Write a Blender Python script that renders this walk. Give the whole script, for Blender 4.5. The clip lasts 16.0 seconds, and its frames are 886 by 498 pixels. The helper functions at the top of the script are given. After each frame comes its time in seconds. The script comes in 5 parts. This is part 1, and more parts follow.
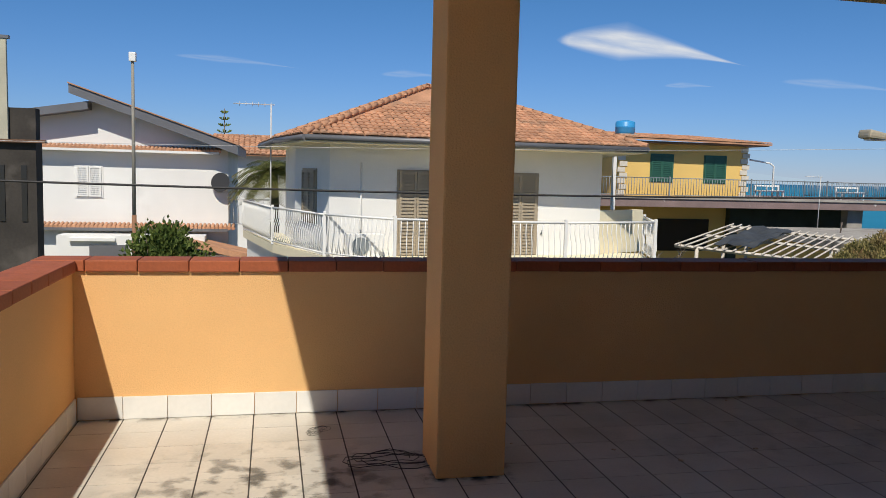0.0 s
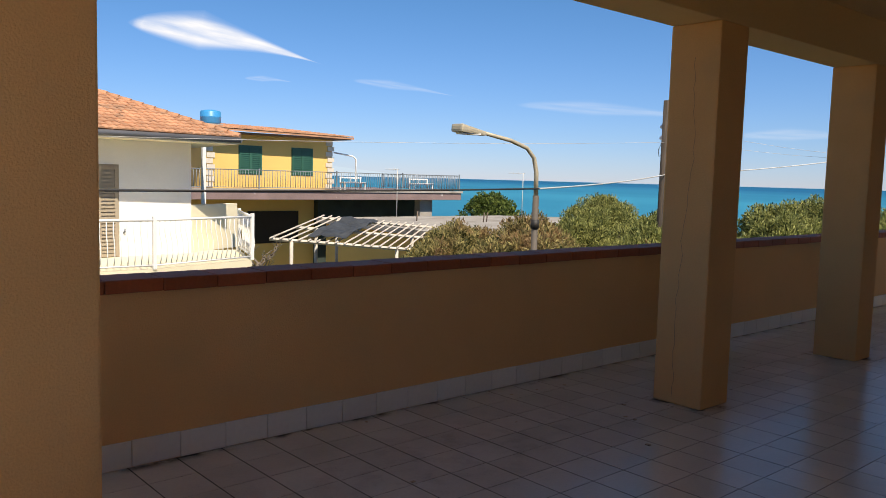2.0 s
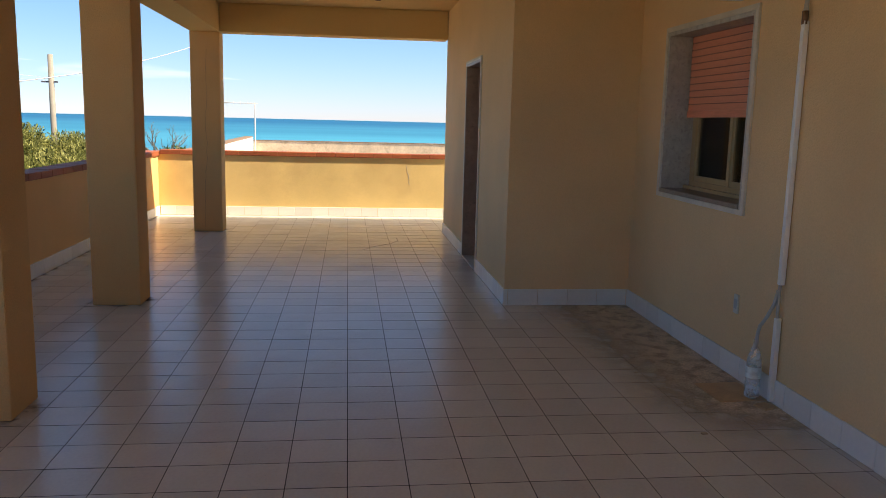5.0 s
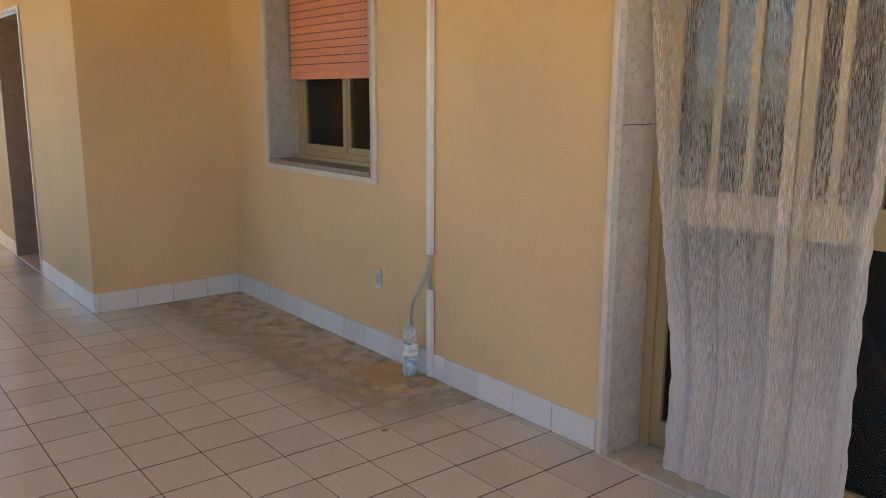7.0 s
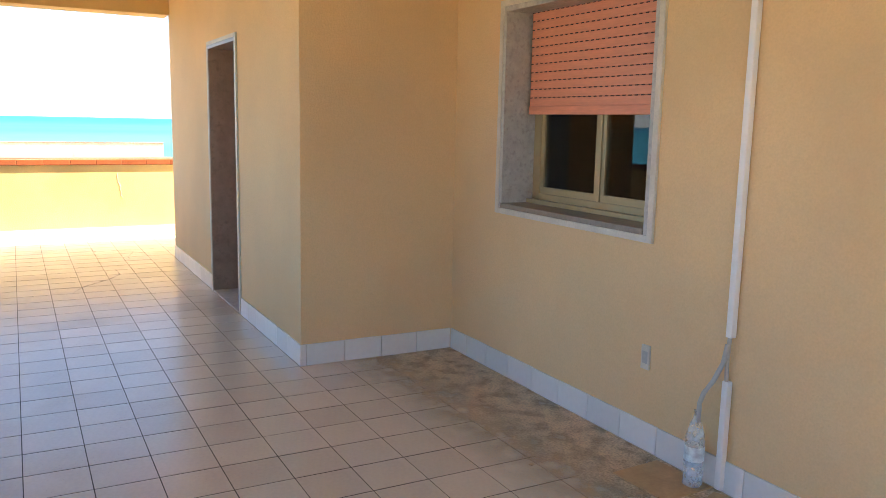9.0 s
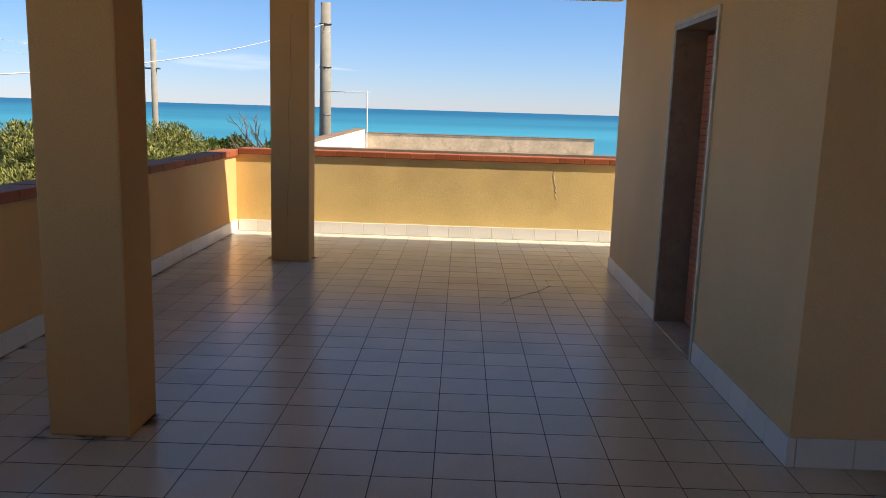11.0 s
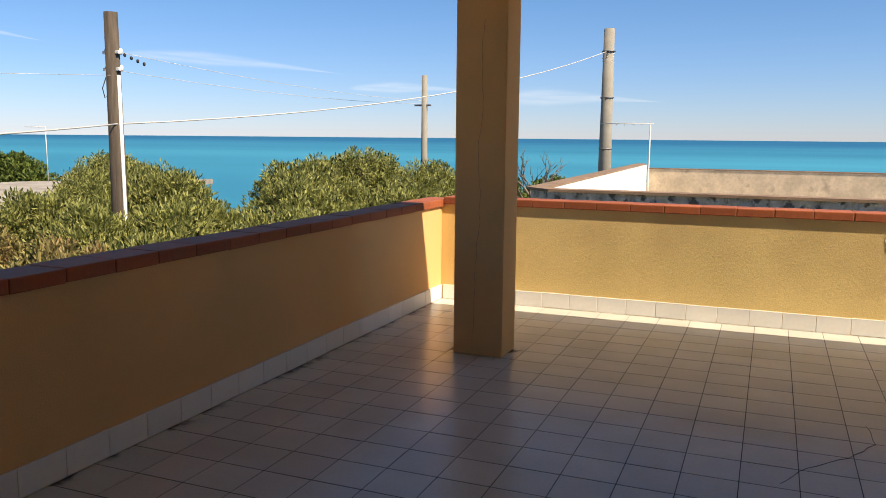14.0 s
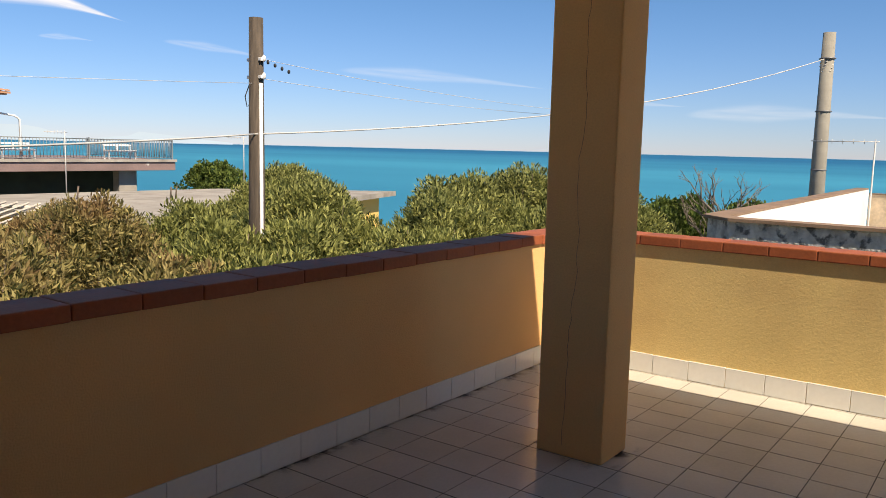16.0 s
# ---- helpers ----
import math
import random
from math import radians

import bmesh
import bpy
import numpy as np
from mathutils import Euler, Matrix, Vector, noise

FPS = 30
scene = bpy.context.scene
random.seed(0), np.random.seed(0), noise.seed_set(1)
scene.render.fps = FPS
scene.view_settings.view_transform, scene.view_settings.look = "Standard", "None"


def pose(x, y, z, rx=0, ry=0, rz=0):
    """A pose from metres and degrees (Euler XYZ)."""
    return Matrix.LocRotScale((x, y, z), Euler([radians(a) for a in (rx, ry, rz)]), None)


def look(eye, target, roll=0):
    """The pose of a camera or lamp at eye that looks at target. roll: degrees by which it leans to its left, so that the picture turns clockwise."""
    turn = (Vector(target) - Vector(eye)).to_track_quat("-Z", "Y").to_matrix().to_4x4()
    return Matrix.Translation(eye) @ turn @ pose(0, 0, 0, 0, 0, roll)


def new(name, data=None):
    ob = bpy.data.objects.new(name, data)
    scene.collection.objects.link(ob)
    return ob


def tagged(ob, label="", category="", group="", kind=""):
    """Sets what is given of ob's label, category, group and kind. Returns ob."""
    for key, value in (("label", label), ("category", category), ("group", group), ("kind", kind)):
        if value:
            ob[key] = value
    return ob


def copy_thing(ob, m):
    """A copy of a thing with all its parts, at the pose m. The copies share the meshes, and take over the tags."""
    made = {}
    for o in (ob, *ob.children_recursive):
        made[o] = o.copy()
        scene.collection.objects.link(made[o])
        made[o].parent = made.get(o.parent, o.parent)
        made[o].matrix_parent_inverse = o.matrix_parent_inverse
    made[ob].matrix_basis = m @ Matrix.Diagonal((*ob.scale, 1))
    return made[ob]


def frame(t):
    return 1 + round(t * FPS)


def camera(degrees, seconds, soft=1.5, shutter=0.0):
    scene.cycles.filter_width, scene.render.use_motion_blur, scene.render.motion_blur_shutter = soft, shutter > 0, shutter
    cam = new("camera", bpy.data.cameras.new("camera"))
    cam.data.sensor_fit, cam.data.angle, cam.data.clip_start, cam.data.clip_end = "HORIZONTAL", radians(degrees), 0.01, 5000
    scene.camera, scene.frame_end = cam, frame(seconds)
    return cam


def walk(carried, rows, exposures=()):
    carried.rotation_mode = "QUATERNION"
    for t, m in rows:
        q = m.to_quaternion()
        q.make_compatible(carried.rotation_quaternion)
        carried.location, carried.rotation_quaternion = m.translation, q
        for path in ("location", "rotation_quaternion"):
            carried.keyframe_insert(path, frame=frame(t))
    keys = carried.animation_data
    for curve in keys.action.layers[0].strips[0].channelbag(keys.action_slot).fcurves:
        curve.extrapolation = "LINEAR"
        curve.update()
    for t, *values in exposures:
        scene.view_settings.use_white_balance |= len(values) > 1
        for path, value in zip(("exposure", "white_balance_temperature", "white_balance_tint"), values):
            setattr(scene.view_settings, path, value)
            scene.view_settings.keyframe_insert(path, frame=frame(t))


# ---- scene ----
cam = camera(58.0, 16.0, soft=0.8)
EXPO = ((0, -0.25, 6600, 8), (1, -0.07, 6700, 9), (2, 0.27, 7300, 11), (3, 0.36, 7300, 12), (4, 0.6, 7700, 13), (4.5, 0.82, 8100, 14), (5.2, 1.2, 8500, 14), (7.3, 2.75, 10500, 11),
        (8.5, 3.2, 9200, 9), (9, 2.75, 8700, 11), (9.5, 1.5, 8100, 13), (10, 0.88, 7800, 13), (10.3, 0.78, 7700, 12), (12.3, 0.62, 8100, 12), (14, 0.55, 8100, 12), (16, 0.4, 8000, 12))
PATH = [
    (0, (1.155, -5.098, 1.555), (1.577, -3.152, 1.367), 1.5),
    (0.5, (1.196, -4.808, 1.542), (1.875, -2.936, 1.356), 1.4),
    (1, (1.186, -4.553, 1.558), (2.115, -2.792, 1.367), 0.3),
    (1.5, (1.274, -4.316, 1.544), (2.378, -2.659, 1.347), 0.2),
    (2, (1.426, -4.087, 1.55), (2.74, -2.59, 1.37), 1.6),
    (2.5, (1.547, -3.828, 1.551), (3.049, -2.524, 1.344), 1.8),
    (3, (1.647, -3.616, 1.541), (3.322, -2.567, 1.233), 1.2),
    (3.5, (1.812, -3.414, 1.548), (3.626, -2.636, 1.223), 1.2),
    (4, (1.968, -3.22, 1.542), (3.869, -2.677, 1.241), 2.1),
    (4.5, (2.124, -3.016, 1.548), (4.098, -2.88, 1.257), 1.0),
    (5, (2.248, -2.913, 1.548), (4.209, -3.151, 1.232), 1.4),
    (5.2, (2.328, -2.885, 1.54), (4.268, -3.24, 1.21), 1.1),
    (7.5, (3.266, -2.777, 1.526), (4.72, -4.103, 1.169), 1.9),
    (8, (3.486, -2.795, 1.52), (4.93, -4.144, 1.21), 3.8),
    (8.5, (3.8, -2.763, 1.537), (5.367, -3.965, 1.226), 2.5),
    (9, (4.067, -2.697, 1.559), (5.807, -3.632, 1.247), 1.2),
    (9.5, (4.361, -2.716, 1.548), (6.231, -3.367, 1.265), 0.5),
    (10, (4.669, -2.721, 1.548), (6.621, -3.028, 1.242), 1.2),
    (12.5, (6.661, -2.855, 1.554), (8.588, -2.41, 1.255), -0.4),
    (13, (7.056, -2.961, 1.573), (8.909, -2.262, 1.297), -0.4),
    (13.5, (7.419, -2.988, 1.581), (9.259, -2.258, 1.3), 0.4),
    (14, (7.865, -2.973, 1.594), (9.698, -2.224, 1.315), 0.5),
    (14.5, (8.294, -2.978, 1.593), (10.023, -2.008, 1.335), 0.4),
    (15, (8.737, -2.947, 1.588), (10.41, -1.882, 1.328), 0.6),
    (15.5, (9.106, -2.921, 1.604), (10.752, -1.813, 1.347), 0.8),
    (16, (9.586, -2.896, 1.603), (11.184, -1.721, 1.352), 1.4),
]
walk(cam, [(t, look(eye, target, roll)) for t, eye, target, roll in PATH], EXPO)

# ---- world, sun ----
SUN = Vector((0.24, 0.85, -1.0)).normalized()
world = bpy.data.worlds.new("world")
scene.world = world
world.use_nodes = True
wn = world.node_tree
sky = wn.nodes.new("ShaderNodeTexSky")
sky.sky_type, sky.sun_disc = "NISHITA", False
sky.sun_elevation = math.asin(-SUN.z)
sky.sun_rotation = math.atan2(-SUN.x, -SUN.y)
sky.air_density, sky.dust_density, sky.ozone_density = 1.0, 0.0, 5.0
tint = wn.nodes.new("ShaderNodeMix")
tint.data_type, tint.blend_type = "RGBA", "MULTIPLY"
tint.inputs[0].default_value = 1.0
wtc, wsep, wr = wn.nodes.new("ShaderNodeTexCoord"), wn.nodes.new("ShaderNodeSeparateXYZ"), wn.nodes.new("ShaderNodeValToRGB")
wn.links.new(wtc.outputs["Generated"], wsep.inputs[0])
wn.links.new(wsep.outputs[2], wr.inputs[0])
wr.color_ramp.elements[0].color, wr.color_ramp.elements[1].color = (0.66, 0.83, 1.38, 1), (0.52, 0.90, 1.26, 1)
wr.color_ramp.elements[1].position = 0.22
wr.color_ramp.elements.new(0.55).color = (0.74, 0.95, 1.10, 1)
wn.links.new(wr.outputs[0], tint.inputs[7])
wn.links.new(sky.outputs[0], tint.inputs[6])
wn.links.new(tint.outputs[2], wn.nodes["Background"].inputs[0])
wn.nodes["Background"].inputs[1].default_value = 0.079
sun = new("sun", bpy.data.lights.new("sun", "SUN"))
sun.data.energy, sun.data.angle, sun.data.color = 5.0, radians(0.53), (1.0, 0.94, 0.85)
sun.matrix_world = look((0, 0, 30), Vector((0, 0, 30)) + SUN)


# ---- materials ----
def ramp(nt, fac, c0, c1, p0=0.3, p1=0.7):
    r = nt.nodes.new("ShaderNodeValToRGB")
    r.color_ramp.elements[0].position, r.color_ramp.elements[1].position = p0, p1
    r.color_ramp.elements[0].color, r.color_ramp.elements[1].color = (*c0, 1), (*c1, 1)
    nt.links.new(fac, r.inputs[0])
    return r.outputs[0]


def noise_tex(nt, scale, detail=4, stretch=(1, 1, 1), coord="Object"):
    tc = nt.nodes.new("ShaderNodeTexCoord")
    mp = nt.nodes.new("ShaderNodeMapping")
    mp.inputs["Scale"].default_value = stretch
    nt.links.new(tc.outputs[coord], mp.inputs[0])
    n = nt.nodes.new("ShaderNodeTexNoise")
    n.inputs["Scale"].default_value, n.inputs["Detail"].default_value = scale, detail
    nt.links.new(mp.outputs[0], n.inputs["Vector"])
    return n.outputs["Fac"]


def mixc(nt, a, b, fac, mode="MIX"):
    m = nt.nodes.new("ShaderNodeMix")
    m.data_type, m.blend_type = "RGBA", mode
    for sock, v in ((m.inputs[0], fac), (m.inputs[6], a), (m.inputs[7], b)):
        if isinstance(v, bpy.types.NodeSocket):
            nt.links.new(v, sock)
        elif isinstance(v, tuple):
            sock.default_value = (*v, 1)
        else:
            sock.default_value = v
    return m.outputs[2]


def mat(name, color, rough=0.7, metal=0.0, var=0.12, big=1.2, fine=60, bump=0.15, stretch=(1, 1, 1),
        dirt=None, dirt_scale=2.0, dirt_lo=0.55, dirt_hi=0.75, per_object=0.0, per_island=0.0, bump_dist=0.004, spec=0.5):
    m = bpy.data.materials.new(name)
    m.use_nodes = True
    nt = m.node_tree
    b = nt.nodes["Principled BSDF"]
    c = Vector(color)
    lo, hi = tuple(c * (1 - var)), tuple(Vector([min(0.95, v) for v in c * (1 + var)]))
    col = ramp(nt, noise_tex(nt, big, 5, stretch), lo, hi)
    grain = noise_tex(nt, fine, 3, stretch)
    col = mixc(nt, col, ramp(nt, grain, (0.82,) * 3, (1.12,) * 3), 0.6 * min(1, var * 6), "MULTIPLY")
    if dirt:
        d = ramp(nt, noise_tex(nt, dirt_scale, 8), (0, 0, 0), (1, 1, 1), dirt_lo, dirt_hi)
        col = mixc(nt, col, dirt, d)
    for amount, node, out in ((per_object, "ShaderNodeObjectInfo", "Random"), (per_island, "ShaderNodeNewGeometry", "Random Per Island")):
        if amount:
            o = nt.nodes.new(node)
            col = mixc(nt, col, ramp(nt, o.outputs[out], (1 - amount,) * 3, (1 + amount * 0.6,) * 3, 0, 1), 1.0, "MULTIPLY")
    nt.links.new(col, b.inputs["Base Color"])
    b.inputs["Roughness"].default_value, b.inputs["Metallic"].default_value = rough, metal
    b.inputs["Specular IOR Level"].default_value = spec
    if bump:
        bp = nt.nodes.new("ShaderNodeBump")
        bp.inputs["Strength"].default_value, bp.inputs["Distance"].default_value = bump, bump_dist
        nt.links.new(grain, bp.inputs["Height"])
        nt.links.new(bp.outputs[0], b.inputs["Normal"])
    return m


# redder than the east wall's plaster: its warm shade is tuned into the colour
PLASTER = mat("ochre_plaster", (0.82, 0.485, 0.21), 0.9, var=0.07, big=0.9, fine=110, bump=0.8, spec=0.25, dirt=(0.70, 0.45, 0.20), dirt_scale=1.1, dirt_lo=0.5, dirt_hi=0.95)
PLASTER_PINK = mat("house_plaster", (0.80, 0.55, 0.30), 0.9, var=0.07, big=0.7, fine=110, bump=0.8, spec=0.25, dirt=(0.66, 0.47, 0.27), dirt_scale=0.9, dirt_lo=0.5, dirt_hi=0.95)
# rougher, and yellower because sunlight on the east wall is in the colour
PLASTER_ROUGH_SUNLIT = mat("rough_sunlit_ochre_plaster", (0.77, 0.57, 0.25), 0.95, var=0.10, big=1.1, fine=95, bump=0.35, bump_dist=0.006, spec=0.2, dirt=(0.62, 0.42, 0.19), dirt_scale=2.0, dirt_lo=0.5, dirt_hi=0.95)
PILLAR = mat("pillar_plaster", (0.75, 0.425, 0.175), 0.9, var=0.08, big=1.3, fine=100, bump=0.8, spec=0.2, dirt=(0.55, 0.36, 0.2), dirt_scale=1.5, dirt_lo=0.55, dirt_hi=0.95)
CEILING = mat("ceiling_plaster", (0.76, 0.51, 0.23), 0.9, var=0.04, big=0.5, fine=90, bump=0.2)
TILE = mat("floor_tile", (0.66, 0.62, 0.54), 0.24, var=0.07, big=2.5, fine=55, bump=0.05, per_object=0.07, per_island=0.07, dirt=(0.50, 0.45, 0.37), dirt_scale=0.9, dirt_lo=0.58, dirt_hi=0.85, spec=0.5)
GROUT = mat("grout", (0.06, 0.051, 0.043), 0.95, var=0.3, big=3, fine=40)
GRIT = mat("dried_grit", (0.42, 0.33, 0.22), 0.95, var=0.3, big=5, fine=80, bump=0.8)
SKIRT = mat("white_skirting_tile", (0.80, 0.79, 0.75), 0.25, var=0.04, big=2, fine=30, bump=0.03, per_object=0.07, dirt=(0.55, 0.47, 0.36), dirt_scale=5, dirt_lo=0.62, dirt_hi=0.85)
COPING = mat("terracotta_coping", (0.40, 0.115, 0.05), 0.6, spec=0.22, var=0.18, big=3, fine=60, bump=0.3, per_object=0.16, dirt=(0.20, 0.07, 0.05), dirt_scale=4, dirt_lo=0.5, dirt_hi=0.8)
STONE = mat("grey_stone", (0.50, 0.48, 0.43), 0.5, var=0.12, big=14, fine=160, bump=0.2, dirt=(0.38, 0.35, 0.31), dirt_scale=40, dirt_lo=0.5, dirt_hi=0.7)
CAP = mat("brown_wall_cap", (0.26, 0.17, 0.11), 0.8, var=0.2, big=2, fine=25)
STONE_BROWN = mat("brown_marble", (0.30, 0.235, 0.175), 0.45, var=0.15, big=10, fine=120, bump=0.15, dirt=(0.22, 0.165, 0.12), dirt_scale=25)
STONE_EDGE = mat("pale_stone_edge", (0.66, 0.60, 0.50), 0.6, var=0.1, big=6, fine=90, bump=0.4)
SHUTTER = mat("salmon_shutter", (0.78, 0.29, 0.17), 0.45, var=0.12, big=2, fine=14, bump=0.1, stretch=(1, 8, 8))
SLOT = mat("dark_slot", (0.10, 0.05, 0.04), 0.9, var=0.1)
ALU = mat("champagne_aluminium", (0.46, 0.36, 0.20), 0.4, metal=0.4, var=0.05, big=3, fine=40, bump=0.03)
DARKROOM = mat("dim_room_paint", (0.35, 0.32, 0.28), 0.9, var=0.1)
BROWNWOOD = mat("brown_wood", (0.16, 0.08, 0.04), 0.5, var=0.25, big=3, fine=30, stretch=(8, 8, 1))
PVC = mat("white_pvc", (0.82, 0.81, 0.77), 0.4, var=0.04, big=2, fine=30, bump=0.03)
HOSE = mat("grey_hose", (0.45, 0.44, 0.41), 0.5, var=0.08)
CARD = mat("cardboard", (0.50, 0.34, 0.19), 0.9, var=0.12, big=8, fine=60, bump=0.2)
BLACK = mat("black_cable", (0.03, 0.028, 0.027), 0.6, var=0.2)
WIRE = mat("pale_cable", (0.55, 0.54, 0.52), 0.6, var=0.1, fine=20)
WHITE = mat("white_wall", (0.80, 0.79, 0.76), 0.85, var=0.05, big=0.6, fine=40, bump=0.2, dirt=(0.58, 0.55, 0.5), dirt_scale=0.8, dirt_lo=0.62, dirt_hi=0.95)
CREAM = mat("cream_wall", (0.80, 0.72, 0.52), 0.85, var=0.05, big=0.6, fine=40, bump=0.2)
YELLOW = mat("yellow_wall", (0.78, 0.52, 0.16), 0.85, var=0.06, big=0.5, fine=30, bump=0.2)
RAILW = mat("white_iron", (0.82, 0.81, 0.78), 0.45, var=0.04)
RAILG = mat("grey_iron", (0.22, 0.25, 0.27), 0.5, var=0.15)
GREYTRIM = mat("grey_gutter", (0.17, 0.17, 0.18), 0.5, metal=0.3, var=0.12)
CONC = mat("weathered_concrete", (0.36, 0.33, 0.29), 0.9, var=0.2, big=0.9, fine=25, bump=0.5, dirt=(0.22, 0.19, 0.16), dirt_scale=1.2)
MAUVE = mat("mauve_fascia", (0.24, 0.17, 0.16), 0.85, var=0.15, big=1, fine=15, dirt=(0.55, 0.5, 0.46), dirt_scale=1.6, dirt_lo=0.68, dirt_hi=0.74)
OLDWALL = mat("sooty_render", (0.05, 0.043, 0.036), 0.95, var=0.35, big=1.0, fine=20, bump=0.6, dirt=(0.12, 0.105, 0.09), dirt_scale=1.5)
ROOF = mat("clay_roof_tile", (0.58, 0.30, 0.17), 0.85, var=0.2, big=1.2, fine=25, bump=0.3, per_object=0.12, per_island=0.2, dirt=(0.36, 0.22, 0.14), dirt_scale=1.5)
GREEN = mat("green_shutter", (0.03, 0.12, 0.08), 0.5, var=0.12)
TAUPE = mat("taupe_shutter", (0.36, 0.30, 0.22), 0.6, var=0.12)
BLUE = mat("blue_plastic", (0.04, 0.30, 0.62), 0.4, var=0.06)
POLEWOOD = mat("weathered_wood_pole", (0.085, 0.065, 0.048), 0.9, var=0.35, big=4, fine=30, stretch=(6, 6, 0.6), bump=0.6)
POLECONC = mat("concrete_pole", (0.29, 0.27, 0.225), 0.85, var=0.12, big=3, fine=30)
LAMPGREY = mat("aged_lamp_metal", (0.52, 0.46, 0.34), 0.6, metal=0.2, var=0.18, big=4)
LAMPDARK = mat("dark_lamp_post", (0.10, 0.085, 0.07), 0.7, var=0.25)
# the dirt colour here paints dark shaded holes in the coarse render
ROUGHWALL = mat("rough_render_hole_shade", (0.52, 0.51, 0.48), 0.95, var=0.35, big=6, fine=18, bump=1.0, bump_dist=0.04, dirt=(0.12, 0.12, 0.12), dirt_scale=7, dirt_lo=0.52, dirt_hi=0.62)
BEIGEWALL = mat("beige_block_wall", (0.66, 0.52, 0.36), 0.9, var=0.18, big=2, fine=14, bump=0.6, dirt=(0.42, 0.32, 0.22), dirt_scale=2.5, dirt_lo=0.58, dirt_hi=0.72)
SLATW = mat("bleached_timber", (0.55, 0.50, 0.43), 0.85, var=0.2, big=3, fine=25)
TARP = mat("dark_tarp", (0.05, 0.055, 0.06), 0.6, var=0.3, big=3)
BARK = mat("bark", (0.17, 0.13, 0.10), 0.95, var=0.3, big=5, fine=30, bump=0.6)
TWIG = mat("bare_twig", (0.20, 0.16, 0.125), 0.95, var=0.2)
GROUND = mat("dry_ground", (0.20, 0.17, 0.10), 0.95, var=0.3, big=0.25, fine=6, bump=0.5, dirt=(0.10, 0.12, 0.05), dirt_scale=0.3, dirt_lo=0.45, dirt_hi=0.6)
DISH = mat("dark_dish", (0.022, 0.022, 0.025), 0.6, var=0.1)
DARKGLASS_SHADE = mat("dim_glass_and_opening_shade", (0.03, 0.03, 0.03), 0.1, var=0.05, bump=0)


def leaf_mat(name, c0, c1, c2):
    m = bpy.data.materials.new(name)
    m.use_nodes = True
    nt = m.node_tree
    b = nt.nodes["Principled BSDF"]
    g = nt.nodes.new("ShaderNodeNewGeometry")
    col = ramp(nt, g.outputs["Random Per Island"], c0, c1, 0.1, 0.8)
    col = mixc(nt, col, c2, ramp(nt, noise_tex(nt, 0.9, 3), (0, 0, 0), (1, 1, 1), 0.5, 0.72))
    nt.links.new(col, b.inputs["Base Color"])
    b.inputs["Roughness"].default_value = 0.5
    b.inputs["Specular IOR Level"].default_value = 0.15
    tr = nt.nodes.new("ShaderNodeBsdfTranslucent")
    nt.links.new(col, tr.inputs[0])
    mx = nt.nodes.new("ShaderNodeMixShader")
    mx.inputs[0].default_value = 0.3
    nt.links.new(b.outputs[0], mx.inputs[1])
    nt.links.new(tr.outputs[0], mx.inputs[2])
    nt.links.new(mx.outputs[0], nt.nodes["Material Output"].inputs[0])
    return m


# near-black first tone also stands in for shaded gaps between oleander leaves
LEAF = leaf_mat("oleander_leaf", (0.03, 0.045, 0.013), (0.46, 0.46, 0.16), (0.20, 0.22, 0.06))
LEAF_DRY = leaf_mat("russet_oleander_leaf", (0.04, 0.05, 0.016), (0.44, 0.37, 0.15), (0.34, 0.19, 0.10))
LEAF_DARK = leaf_mat("dark_leaf", (0.025, 0.05, 0.012), (0.19, 0.24, 0.06), (0.08, 0.12, 0.025))
PALMLEAF = leaf_mat("palm_leaf", (0.06, 0.08, 0.02), (0.16, 0.16, 0.05), (0.20, 0.16, 0.06))


def glass_mat(name, tint, rough=0.0):
    m = bpy.data.materials.new(name)
    m.use_nodes = True
    nt = m.node_tree
    gl, tr = nt.nodes.new("ShaderNodeBsdfGlossy"), nt.nodes.new("ShaderNodeBsdfTransparent")
    gl.inputs["Roughness"].default_value = rough
    tr.inputs[0].default_value = (*tint, 1)
    f, mx = nt.nodes.new("ShaderNodeFresnel"), nt.nodes.new("ShaderNodeMixShader")
    f.inputs[0].default_value = 1.5
    nt.links.new(f.outputs[0], mx.inputs[0])
    nt.links.new(tr.outputs[0], mx.inputs[1])
    nt.links.new(gl.outputs[0], mx.inputs[2])
    nt.links.new(mx.outputs[0], nt.nodes["Material Output"].inputs[0])
    return m


GLASS = glass_mat("window_glass", (0.55, 0.58, 0.58))


def cloudy(name, color, cover):
    """Thin cloudy plastic: part clear, part pale and glossy."""
    m = bpy.data.materials.new(name)
    m.use_nodes = True
    nt = m.node_tree
    b, tp, mx = nt.nodes["Principled BSDF"], nt.nodes.new("ShaderNodeBsdfTransparent"), nt.nodes.new("ShaderNodeMixShader")
    b.inputs["Base Color"].default_value, b.inputs["Roughness"].default_value = (*color, 1), 0.15
    nt.links.new(ramp(nt, noise_tex(nt, 30, 3), (cover - 0.12,) * 3, (cover + 0.12,) * 3), mx.inputs[0])
    nt.links.new(tp.outputs[0], mx.inputs[1])
    nt.links.new(b.outputs[0], mx.inputs[2])
    nt.links.new(mx.outputs[0], nt.nodes["Material Output"].inputs[0])
    return m


BOTTLE = cloudy("bottle_plastic", (0.80, 0.82, 0.82), 0.32)


